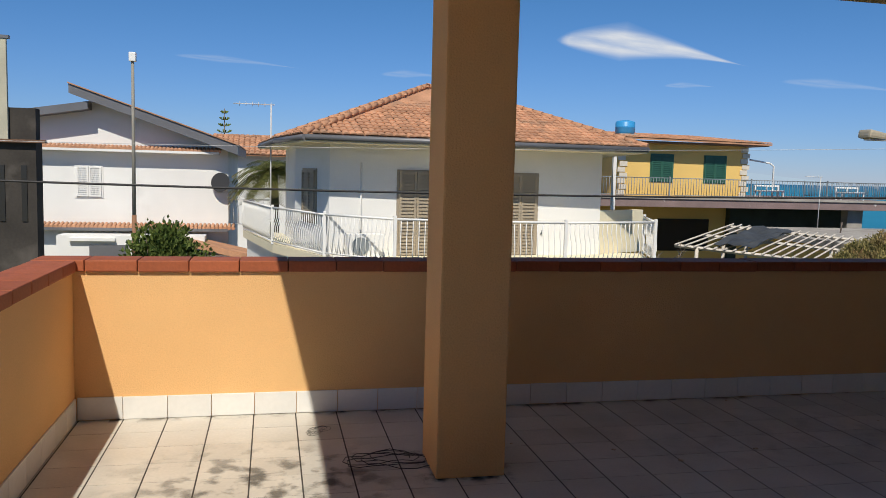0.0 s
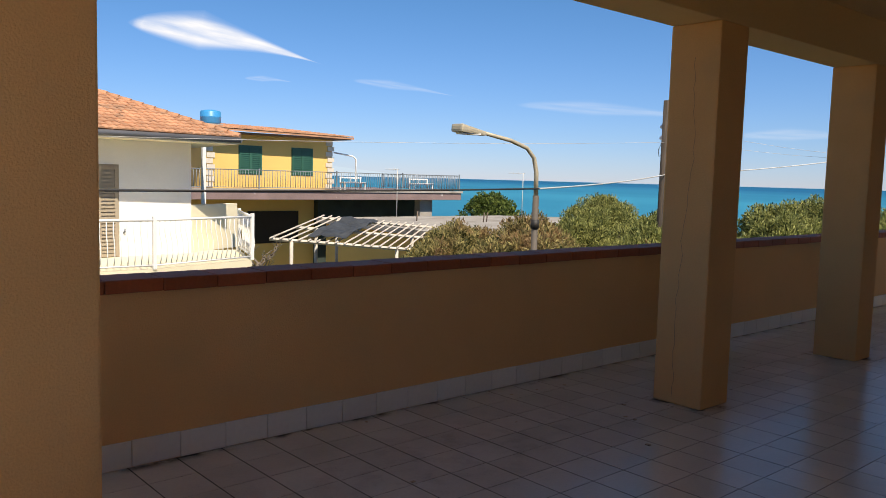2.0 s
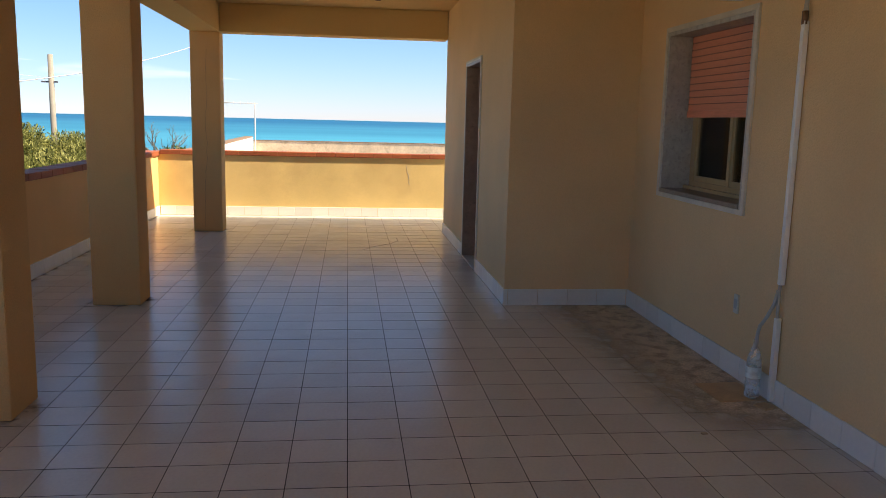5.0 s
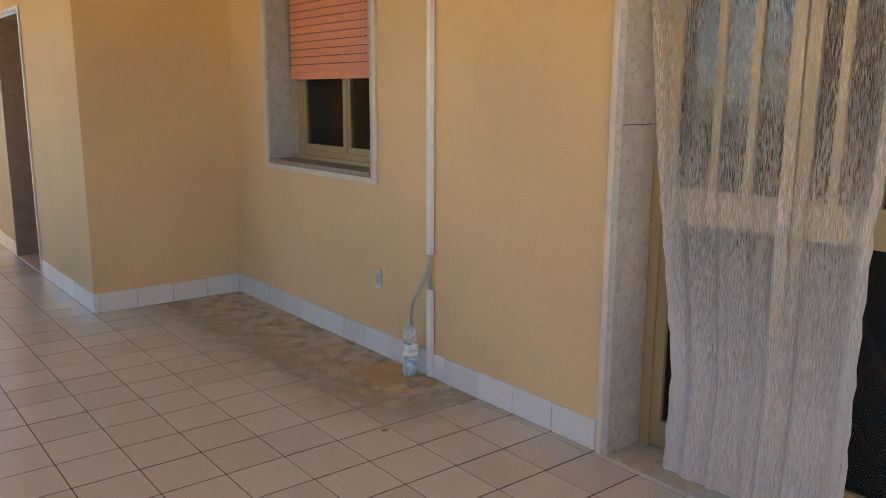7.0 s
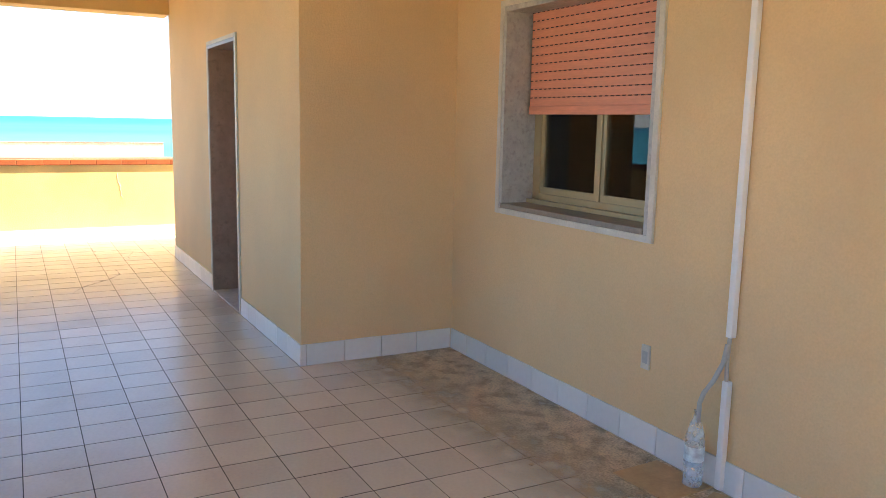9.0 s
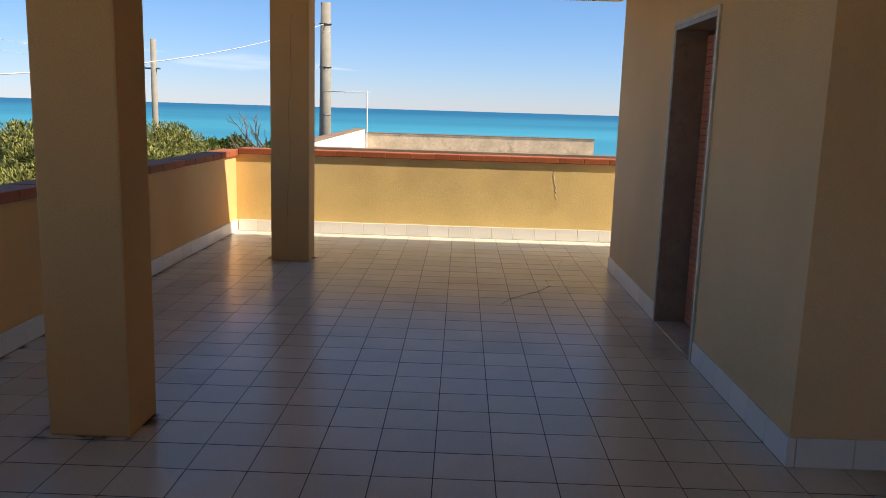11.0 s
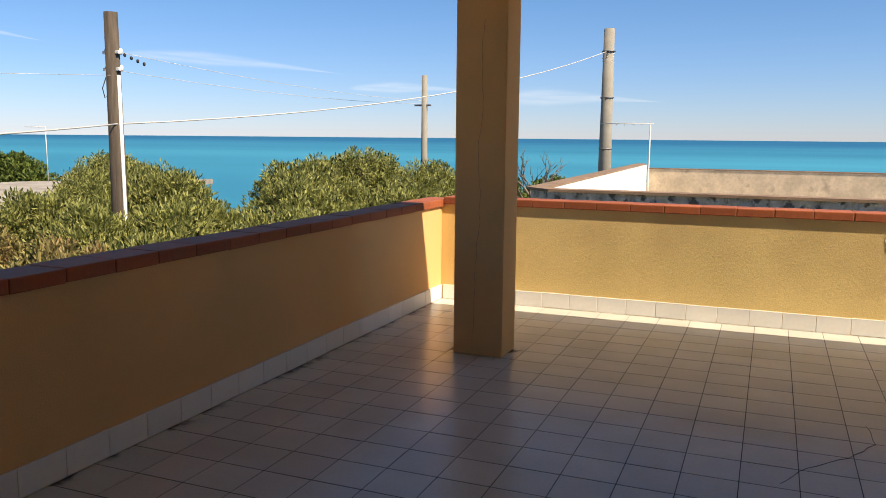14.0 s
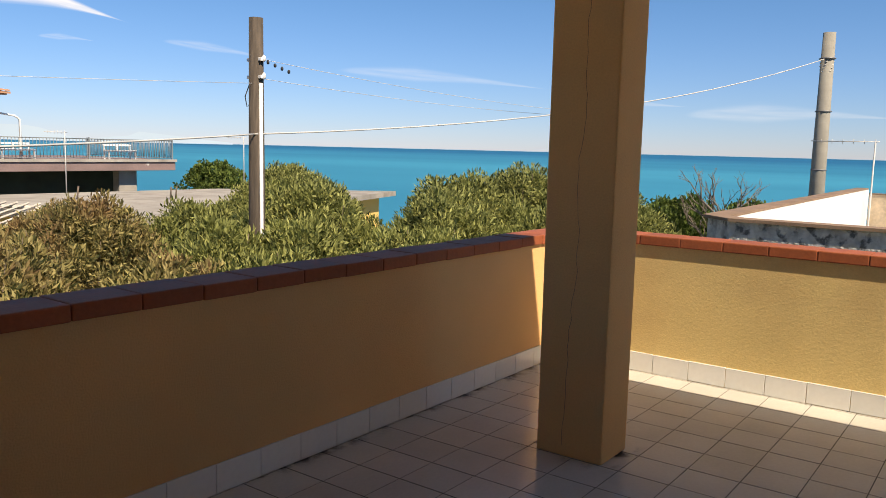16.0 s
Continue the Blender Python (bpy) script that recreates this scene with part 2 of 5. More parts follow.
def curtain_mat(name):
    """Crinkled net: wavy upright threads with open gaps, closer woven where the cover layer is high."""
    m = bpy.data.materials.new(name)
    m.use_nodes = True
    nt = m.node_tree
    b = nt.nodes["Principled BSDF"]
    b.inputs["Base Color"].default_value = (0.82, 0.81, 0.77, 1)
    b.inputs["Roughness"].default_value = 0.9
    tl = nt.nodes.new("ShaderNodeBsdfTranslucent")
    tl.inputs[0].default_value = (0.8, 0.79, 0.74, 1)
    mx1 = nt.nodes.new("ShaderNodeMixShader")
    mx1.inputs[0].default_value = 0.35
    nt.links.new(b.outputs[0], mx1.inputs[1])
    nt.links.new(tl.outputs[0], mx1.inputs[2])
    tp = nt.nodes.new("ShaderNodeBsdfTransparent")
    mx = nt.nodes.new("ShaderNodeMixShader")
    att = nt.nodes.new("ShaderNodeVertexColor")
    att.layer_name = "cover"
    thread = noise_tex(nt, 60, 4, (5.5, 5.5, 0.4))
    gain = nt.nodes.new("ShaderNodeMath")
    gain.operation = "MULTIPLY_ADD"
    gain.inputs[1].default_value, gain.inputs[2].default_value = 1.3, -0.65
    nt.links.new(thread, gain.inputs[0])
    total = nt.nodes.new("ShaderNodeMath")
    total.operation, total.use_clamp = "ADD", True
    nt.links.new(gain.outputs[0], total.inputs[0])
    nt.links.new(att.outputs[0], total.inputs[1])
    nt.links.new(total.outputs[0], mx.inputs[0])
    nt.links.new(tp.outputs[0], mx.inputs[1])
    nt.links.new(mx1.outputs[0], mx.inputs[2])
    bp = nt.nodes.new("ShaderNodeBump")
    bp.inputs["Strength"].default_value, bp.inputs["Distance"].default_value = 0.8, 0.004
    nt.links.new(thread, bp.inputs["Height"])
    nt.links.new(bp.outputs[0], b.inputs["Normal"])
    nt.links.new(mx.outputs[0], nt.nodes["Material Output"].inputs[0])
    return m


NET = curtain_mat("crinkled_net")

sea_m = bpy.data.materials.new("sea_water")
sea_m.use_nodes = True
nt = sea_m.node_tree
b = nt.nodes["Principled BSDF"]
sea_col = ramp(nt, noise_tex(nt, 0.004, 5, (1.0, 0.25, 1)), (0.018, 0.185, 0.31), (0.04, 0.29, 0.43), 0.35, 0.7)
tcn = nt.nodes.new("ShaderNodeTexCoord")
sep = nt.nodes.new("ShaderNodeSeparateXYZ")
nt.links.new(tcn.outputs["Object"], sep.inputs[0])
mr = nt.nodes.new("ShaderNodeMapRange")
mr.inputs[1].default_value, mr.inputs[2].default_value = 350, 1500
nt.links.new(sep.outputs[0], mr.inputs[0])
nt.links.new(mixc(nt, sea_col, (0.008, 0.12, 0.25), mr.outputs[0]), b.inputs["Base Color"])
b.inputs["Roughness"].default_value = 0.6
b.inputs["Specular IOR Level"].default_value = 0.12


def cloud_glow_mat(name, cover, scale):
    m = bpy.data.materials.new(name)
    m.use_nodes = True
    nt = m.node_tree
    em, tp, mx = nt.nodes.new("ShaderNodeEmission"), nt.nodes.new("ShaderNodeBsdfTransparent"), nt.nodes.new("ShaderNodeMixShader")
    # sunlight on the cloud is put in as its own white emission
    em.inputs[0].default_value, em.inputs[1].default_value = (0.93, 0.95, 1.0, 1), 0.95
    att = nt.nodes.new("ShaderNodeVertexColor")
    att.layer_name = "cover"
    edge = ramp(nt, att.outputs[0], (0, 0, 0), (cover,) * 3, 0.0, 0.85)
    soft = mixc(nt, edge, ramp(nt, noise_tex(nt, scale, 6, (1.0, 1, 1.6)), (0.3,) * 3, (1, 1, 1), 0.3, 0.6), 1.0, "MULTIPLY")
    nt.links.new(soft, mx.inputs[0])
    nt.links.new(tp.outputs[0], mx.inputs[1])
    nt.links.new(em.outputs[0], mx.inputs[2])
    nt.links.new(mx.outputs[0], nt.nodes["Material Output"].inputs[0])
    return m


CLOUD, WISP = cloud_glow_mat("cloud", 1.0, 1.0), cloud_glow_mat("cloud_wisp", 0.18, 1.8)

# hills emit a flat pale blue: air haze and daylight are put into the glow
haze_m = bpy.data.materials.new("distant_hills_haze_glow")
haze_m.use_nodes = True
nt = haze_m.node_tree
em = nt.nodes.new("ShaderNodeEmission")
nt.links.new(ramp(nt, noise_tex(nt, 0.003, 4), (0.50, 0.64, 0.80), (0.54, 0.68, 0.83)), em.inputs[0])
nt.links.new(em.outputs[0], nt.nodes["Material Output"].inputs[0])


# ---- mesh helpers ----
def box(bm, x0, y0, z0, x1, y1, z1, bevel=0.0, m=None):
    vs = [bm.verts.new((x, y, z)) for x in (x0, x1) for y in (y0, y1) for z in (z0, z1)]
    fs = [bm.faces.new([vs[i] for i in f]) for f in ((0, 1, 3, 2), (4, 6, 7, 5), (0, 4, 5, 1), (2, 3, 7, 6), (0, 2, 6, 4), (1, 5, 7, 3))]
    if bevel:
        es = list({e for f in fs for e in f.edges})
        r = bmesh.ops.bevel(bm, geom=es, offset=bevel, segments=2, affect="EDGES", profile=0.6)
        vs = list({v for f in r["faces"] for v in f.verts} | {v for v in vs if v.is_valid})
    if m is not None:
        bmesh.ops.transform(bm, matrix=m, verts=[v for v in vs if v.is_valid])
    return bm


def B(*a, **k):
    return box(bmesh.new(), *a, **k)


def tube(bm, pts, r, seg=8, r1=None):
    """A round bar through the points, tapering from r to r1."""
    pts = [Vector(p) for p in pts]
    rings = []
    for i, p in enumerate(pts):
        d = (pts[min(i + 1, len(pts) - 1)] - pts[max(i - 1, 0)]).normalized()
        a = d.cross(Vector((0, 0, 1)) if abs(d.z) < 0.9 else Vector((1, 0, 0))).normalized()
        c = d.cross(a)
        rr = r if r1 is None else r + (r1 - r) * i / (len(pts) - 1)
        rings.append([bm.verts.new(p + rr * (math.cos(2 * math.pi * k / seg) * a + math.sin(2 * math.pi * k / seg) * c)) for k in range(seg)])
    for q, w in zip(rings, rings[1:]):
        for k in range(seg):
            f = bm.faces.new((q[k], q[(k + 1) % seg], w[(k + 1) % seg], w[k]))
            f.smooth = seg > 4
    bm.faces.new(rings[0][::-1]), bm.faces.new(rings[-1])
    return bm


def T(pts, r, seg=8, r1=None):
    return tube(bmesh.new(), pts, r, seg, r1)


def lathe(profile, seg=20):
    bm = bmesh.new()
    rings = [[bm.verts.new((r * math.cos(2 * math.pi * k / seg), r * math.sin(2 * math.pi * k / seg), z)) for k in range(seg)] for r, z in profile]
    for q, w in zip(rings, rings[1:]):
        for k in range(seg):
            bm.faces.new((q[k], q[(k + 1) % seg], w[(k + 1) % seg], w[k])).smooth = True
    bm.faces.new(rings[0][::-1]), bm.faces.new(rings[-1])
    return bm


def prism(pts, z0, z1):
    """Upright block on a plan outline, anticlockwise."""
    bm = bmesh.new()
    lo, hi = [bm.verts.new((x, y, z0)) for x, y in pts], [bm.verts.new((x, y, z1)) for x, y in pts]
    bm.faces.new(lo[::-1]), bm.faces.new(hi)
    n = len(pts)
    for i in range(n):
        bm.faces.new((lo[i], lo[(i + 1) % n], hi[(i + 1) % n], hi[i]))
    return bm


def mesh_of(bm, name, material):
    bmesh.ops.recalc_face_normals(bm, faces=bm.faces)
    me = bpy.data.meshes.new(name)
    bm.to_mesh(me)
    bm.free()
    me.materials.append(material)
    return me


def part(name, bm, material, parent=None, label=""):
    ob = new(name, mesh_of(bm, name, material))
    ob.parent = parent
    return tagged(ob, label)


def piece(name, me, parent, loc, rz=0.0):
    ob = new(name, me)
    ob.parent = parent
    ob.location, ob.rotation_euler = loc, (0, 0, rz)
    return ob


def thing(name, loc, label, category, group="", rz=0.0):
    e = new(name)
    e.location, e.rotation_euler = loc, (0, 0, rz)
    return tagged(e, label, category, group)


def structure(name, bm, material, label, category):
    return tagged(part(name, bm, material), label, category, "", "structure")


# ---- terrace structure ----
LX, YW, YN, NX, EX = 15.10, -5.34, -4.25, 8.84, 13.32   # length, recessed wall, projecting wall, its west and east ends
PITCH_X, PITCH_Y, PITCH = 0.2595, 0.264, 0.262   # floor tile along x and y, skirting tile
CEIL, BEAM = 3.0, 2.63
ROOF_W, ROOF_E, ROOF_N = 0.71, 14.06, -0.19

floor = structure("floor", B(-0.2, -7.0, -0.35, LX + 0.2, 0.2, -0.0013), GROUT, "tiled terrace floor with dark dirty joints", "floor")
ceiling = structure("ceiling", B(ROOF_W, -7.2, CEIL, ROOF_E, ROOF_N, CEIL + 0.22), CEILING, "ochre painted flat terrace ceiling", "ceiling")
beams = B(ROOF_W + 0.9, -1.24, BEAM, 13.56, -0.86, CEIL, 0.008)
structure("beam_north", beams, CEILING, "ochre plastered long beam over the pillars", "beam")
structure("beam_east", B(13.25, YN + 0.003, BEAM + 0.002, 13.558, -1.243, CEIL, 0.008), CEILING, "ochre plastered cross beam", "beam")
structure("beam_west", B(1.99, -7.0, BEAM + 0.002, 2.35, -1.243, CEIL, 0.008), CEILING, "ochre plastered cross beam", "beam")

PT = 0.915
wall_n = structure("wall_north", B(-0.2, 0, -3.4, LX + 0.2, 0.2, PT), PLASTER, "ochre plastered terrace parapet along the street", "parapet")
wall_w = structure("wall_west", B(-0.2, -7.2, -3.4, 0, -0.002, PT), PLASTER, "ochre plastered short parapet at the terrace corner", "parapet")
PTE = 0.94
wall_e = structure("wall_east", B(LX, -7.2, -3.4, LX + 0.2, -0.002, PTE), PLASTER_ROUGH_SUNLIT, "rough ochre plastered parapet facing the sea", "parapet")


def coping(parent, start, end, along_x, lo, hi):
    n = max(1, round((end - start) / 0.30))
    w = (end - start) / n
    me = mesh_of(B(-w / 2 + 0.002, lo, 0, w / 2 - 0.002, hi, 0.07, 0.008), "coping_tile", COPING)
    for i in range(n):
        c = start + w * (i + 0.5)
        dz = random.uniform(-0.002, 0.002)
        piece("coping_tile", me, parent, (c, 0, PT + dz) if along_x else (0, c, PT + dz), 0 if along_x else math.pi / 2)


coping(wall_n, -0.23, LX + 0.23, True, -0.025, 0.225)
coping(wall_w, -7.2, -0.03, False, -0.025, 0.225)
we_n = round(7.17 / 0.30)
me = mesh_of(B(-0.149, -0.225, 0, 0.149, 0.025, 0.07, 0.008), "coping_tile", COPING)
for i in range(we_n):
    piece("coping_tile", me, wall_e, (LX, -0.03 - 7.17 / we_n * (i + 0.5), PTE + random.uniform(-0.002, 0.002)), math.pi / 2)

# house walls
wall_s = bmesh.new()
WX0, WX1, WZ0, WZ1 = 6.92, 8.25, 1.05, 2.25    # window opening
DX0, DX1, DZ = 3.75, 5.165, 2.38                # french door opening
YB = YW - 0.30
for a in ((3.0, 0, DX0, CEIL), (DX0, DZ, DX1, CEIL), (DX1, 0, WX0, CEIL), (WX0, 0, WX1, WZ0), (WX0, WZ1, WX1, CEIL), (WX1, 0, NX, CEIL)):
    box(wall_s, a[0], YB, a[1] - (0.3 if a[1] == 0 else 0), a[2], YW, a[3])
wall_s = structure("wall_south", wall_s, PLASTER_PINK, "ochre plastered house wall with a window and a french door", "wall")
wall_p = bmesh.new()
EX0, EX1, EZ = 10.385, 11.36, 2.18
for a in ((NX, 0, EX0, CEIL), (EX0, EZ, EX1, CEIL), (EX1, 0, EX, CEIL)):
    box(wall_p, a[0], YN - 0.30, a[1] - (0.3 if a[1] == 0 else 0), a[2], YN, a[3])
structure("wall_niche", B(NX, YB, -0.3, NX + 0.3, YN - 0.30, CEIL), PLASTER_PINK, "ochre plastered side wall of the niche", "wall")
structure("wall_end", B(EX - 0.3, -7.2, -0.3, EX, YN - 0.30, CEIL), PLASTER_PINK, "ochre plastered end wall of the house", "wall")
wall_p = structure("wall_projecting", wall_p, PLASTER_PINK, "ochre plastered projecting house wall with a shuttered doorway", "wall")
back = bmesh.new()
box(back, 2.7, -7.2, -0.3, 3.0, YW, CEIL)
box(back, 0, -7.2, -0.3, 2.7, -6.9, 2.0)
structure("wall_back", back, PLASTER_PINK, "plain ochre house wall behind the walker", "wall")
room = bmesh.new()
box(room, 3.0, -9.2, -0.02, NX + 0.3, YB, 0.0)
box(room, 3.0, -9.3, 0, NX + 0.3, -9.2, 2.9)
box(room, 2.7, -9.3, 0, 3.0, -7.2, 2.9)
box(room, NX + 0.3, -9.3, 0, NX + 0.5, YB, 2.9)
box(room, 2.7, -9.3, 2.9, NX + 0.5, -7.2, 3.2)
box(room, 5.8, -9.2, 0, 5.95, YB, 2.9)
structure("wall_room", room, DARKROOM, "dim rooms behind the window and the french door", "room")

crack, y = [], -3.86
for i in range(10):
    y += random.uniform(-0.022, 0.014)
    crack.append((LX - 0.001, y, 0.83 - i * 0.034))
part("crack", T(crack, 0.003, 4), STONE_EDGE, wall_e, "pale filled crack in the plaster")

# pillars
PX = ((1.985, 2.35), (6.31, 6.665), (8.877, 9.20), (13.25, 13.56))


def pillar(x0, x1, crack):
    w, d = x1 - x0, 0.38
    e = thing("pillar", (x0, -1.24, 0), "square ochre plastered pillar with a hairline crack", "pillar", "terrace pillars")
    bm = B(0, 0, 0.0, w, d, BEAM, 0.012)
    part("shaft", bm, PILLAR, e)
    if crack:
        pts, y = [], d * 0.62
        for i in range(46):
            y += random.uniform(-0.013, 0.013)
            pts.append((-0.0006, y, 0.06 + i * 0.052))
        part("crack", T(pts, 0.0011, 4), BROWNWOOD, e, "dark hairline crack in the plaster")
    tagged(e, kind="structure")
    return e


for i, (a, c) in enumerate(PX):
    pillar(a, c, i in (1, 3))

# ---- window, doors ----
window = thing("window_1", ((WX0 + WX1) / 2, YW, WZ0), "window with grey stone surround and half-lowered salmon roller shutter", "window")
tagged(window, kind="structure")
hw, hh = (WX1 - WX0) / 2, WZ1 - WZ0
surround = bmesh.new()
box(surround, -hw, -0.22, 0.0, -hw + 0.03, 0.012, hh)
box(surround, hw - 0.03, -0.22, 0.0, hw, 0.012, hh)
box(surround, -hw + 0.03, -0.22, hh - 0.03, hw - 0.03, 0.012, hh)
part("stone_reveal", surround, STONE, window)
part("window_sill", B(-hw + 0.03, -0.24, 0.0, hw - 0.03, 0.02, 0.03, 0.004), STONE_BROWN, window)
rim = bmesh.new()
for a in ((-hw - 0.035, -0.035, -hw, hh + 0.035), (hw, -0.035, hw + 0.035, hh + 0.035), (-hw, hh, hw, hh + 0.035), (-hw, -0.035, hw, -0.001)):
    box(rim, a[0], 0.0, a[1], a[2], 0.018, a[3], 0.003)
part("outer_trim", rim, STONE_EDGE, window, "pale stone edge trim")
SHB = 1.64 - WZ0
slat_me = mesh_of(B(-hw + 0.05, -0.012, 0, hw - 0.05, 0.0, 0.0488, 0.003), "slat", SHUTTER)
n_sl = int((hh - SHB) / 0.05) + 1
for i in range(n_sl):
    sl = piece("shutter_slat", slat_me, window, (0, -0.16, SHB + 0.03 + i * 0.05))
    if i < 13:
        slots = bmesh.new()
        for k in range(26):
            x = -hw + 0.08 + k * 0.047
            box(slots, x, -0.002, 0.0455, x + 0.024, 0.0012, 0.0515)
        part("vent_slots", slots, SLOT, sl)
part("bottom_rail", B(-hw + 0.045, -0.175, SHB - 0.02, hw - 0.045, -0.155, SHB + 0.03, 0.004), SHUTTER, window)
fr = bmesh.new()
for a in ((-hw + 0.03, 0.03, -hw + 0.10, hh), (hw - 0.10, 0.03, hw - 0.03, hh), (-hw + 0.10, 0.03, hw - 0.10, 0.09), (-0.014, 0.09, 0.014, hh)):
    box(fr, a[0], -0.255, a[1], a[2], -0.215, a[3], 0.004)
for x0, x1 in ((-hw + 0.10, -0.014), (0.014, hw - 0.10)):
    box(fr, x0, -0.25, 0.09, x0 + 0.03, -0.225, hh), box(fr, x1 - 0.03, -0.25, 0.09, x1, -0.225, hh), box(fr, x0 + 0.03, -0.25, 0.09, x1 - 0.03, -0.225, 0.13)
part("window_frame", fr, ALU, window, "champagne aluminium sliding frame")
part("track", B(-hw + 0.04, -0.20, 0.03, hw - 0.04, -0.165, 0.055, 0.003), ALU, window)
for x0, x1 in ((-hw + 0.13, -0.044), (0.044, hw - 0.13)):
    part("pane", B(x0, -0.242, 0.13, x1, -0.236, hh), GLASS, window).visible_shadow = False
part("latch", B(-hw + 0.17, -0.153, SHB + 0.0, -hw + 0.20, -0.146, SHB + 0.014, 0.003), SLOT, window)

door = thing("door_1", ((EX0 + EX1) / 2, YN, 0), "doorway with grey stone jambs and closed brown roller shutter", "door")
tagged(door, kind="structure")
dw = (EX1 - EX0) / 2
jam = bmesh.new()
box(jam, -dw, -0.27, 0, -dw + 0.03, 0.012, EZ - 0.03), box(jam, dw - 0.03, -0.27, 0, dw, 0.012, EZ - 0.03), box(jam, -dw, -0.27, EZ - 0.03, dw, 0.012, EZ)
part("jamb", jam, STONE_BROWN, door)
tr = bmesh.new()
for a in ((-dw - 0.03, 0, -dw, EZ + 0.03), (dw, 0, dw + 0.03, EZ + 0.03), (-dw, EZ, dw, EZ + 0.03)):
    box(tr, a[0], 0, a[1], a[2], 0.016, a[3], 0.003)
part("outer_trim", tr, STONE_EDGE, door)
dsl = mesh_of(B(-dw + 0.04, -0.012, 0, dw - 0.04, 0.0, 0.046, 0.004), "slat", SHUTTER)
for i in range(int((EZ - 0.04) / 0.05)):
    piece("shutter_slat", dsl, door, (0, -0.21, 0.02 + i * 0.05))
part("threshold", B(-dw + 0.03, -0.27, -0.02, dw - 0.03, 0.01, 0.012, 0.003), STONE, door)
part("shutter_back", B(-dw + 0.03, -0.26, 0.012, dw - 0.03, -0.23, EZ - 0.03), SLOT, door)

french = thing("door_2", ((DX0 + DX1) / 2, YW, 0), "french door with stone jambs, aluminium frame and glass", "door")
tagged(french, kind="structure")
fw = (DX1 - DX0) / 2
jam = bmesh.new()
box(jam, -fw, -0.20, 0, -fw + 0.03, 0.014, DZ - 0.03), box(jam, fw - 0.03, -0.20, 0, fw, 0.014, DZ - 0.03), box(jam, -fw, -0.20, DZ - 0.03, fw, 0.014, DZ)
part("jamb", jam, STONE, french)
tr = bmesh.new()
for a in ((-fw - 0.03, 0, -fw, DZ + 0.03), (fw, 0, fw + 0.03, DZ + 0.03), (-fw, DZ, fw, DZ + 0.03)):
    box(tr, a[0], 0, a[1], a[2], 0.022, a[3], 0.006)
part("outer_trim", tr, STONE_EDGE, french, "pale chipped stone edge")
for x in (-fw + 0.03, fw - 0.08):
    part("frame_post", B(x, -0.26, 0, x + 0.05, -0.20, DZ - 0.03, 0.004), ALU, french)
for x0, x1, bars in ((-fw + 0.08, 0.065, (-0.37, -0.22, -0.07)), (0.075, fw - 0.08, (0.257, 0.405))):
    lf = bmesh.new()
    box(lf, x0, -0.25, 0.02, x0 + 0.05, -0.21, DZ - 0.03, 0.004), box(lf, x1 - 0.05, -0.25, 0.02, x1, -0.21, DZ - 0.03, 0.004)
    box(lf, x0 + 0.05, -0.25, 0.02, x1 - 0.05, -0.21, 0.14), box(lf, x0 + 0.05, -0.25, 1.02, x1 - 0.05, -0.21, 1.16, 0.004)
    leaf = part("leaf_frame", lf, ALU, french)
    for x in bars:
        part("glazing_bar", B(x - 0.017, -0.245, 1.16, x + 0.017, -0.215, DZ - 0.03, 0.003), ALU, leaf)
    part("pane", B(x0 + 0.05, -0.233, 1.16, x1 - 0.05, -0.228, DZ - 0.03), GLASS, leaf).visible_shadow = False
    part("pane", B(x0 + 0.05, -0.233, 0.14, x1 - 0.05, -0.228, 1.02), GLASS, leaf).visible_shadow = False
part("lock", B(0.085, -0.209, 1.06, 0.115, -0.195, 1.12, 0.004), PVC, french)
part("threshold", B(-fw + 0.03, -0.30, -0.02, fw - 0.03, 0.03, 0.012, 0.003), STONE, french)
part("jamb_joint", B(fw - 0.0315, -0.20, 1.41, fw - 0.0295, 0.0145, 1.413), SLOT, french)
part("dark_panel", B(-fw + 0.10, -0.32, 0.012, fw - 0.10, -0.30, 1.02), SLOT, french)
for k in range(9):
    for sgn in (-1, 1):
        x = -0.75 + k * 0.2
        ends = [(x, -0.285, 0.1), (x + sgn * 0.5, -0.285, 1.0)]
        if all(abs(e[0]) < fw - 0.12 for e in ends):
            part("lattice_bar", T(ends, 0.012, 4), BROWNWOOD, french)


def along(table, z):
    """Straight-line reading of a short table of (z, value)."""
    for (z0, a), (z1, c) in zip(table, table[1:]):
        if z <= z1:
            return a + (c - a) * max(0.0, (z - z0) / (z1 - z0))
    return table[-1][1]


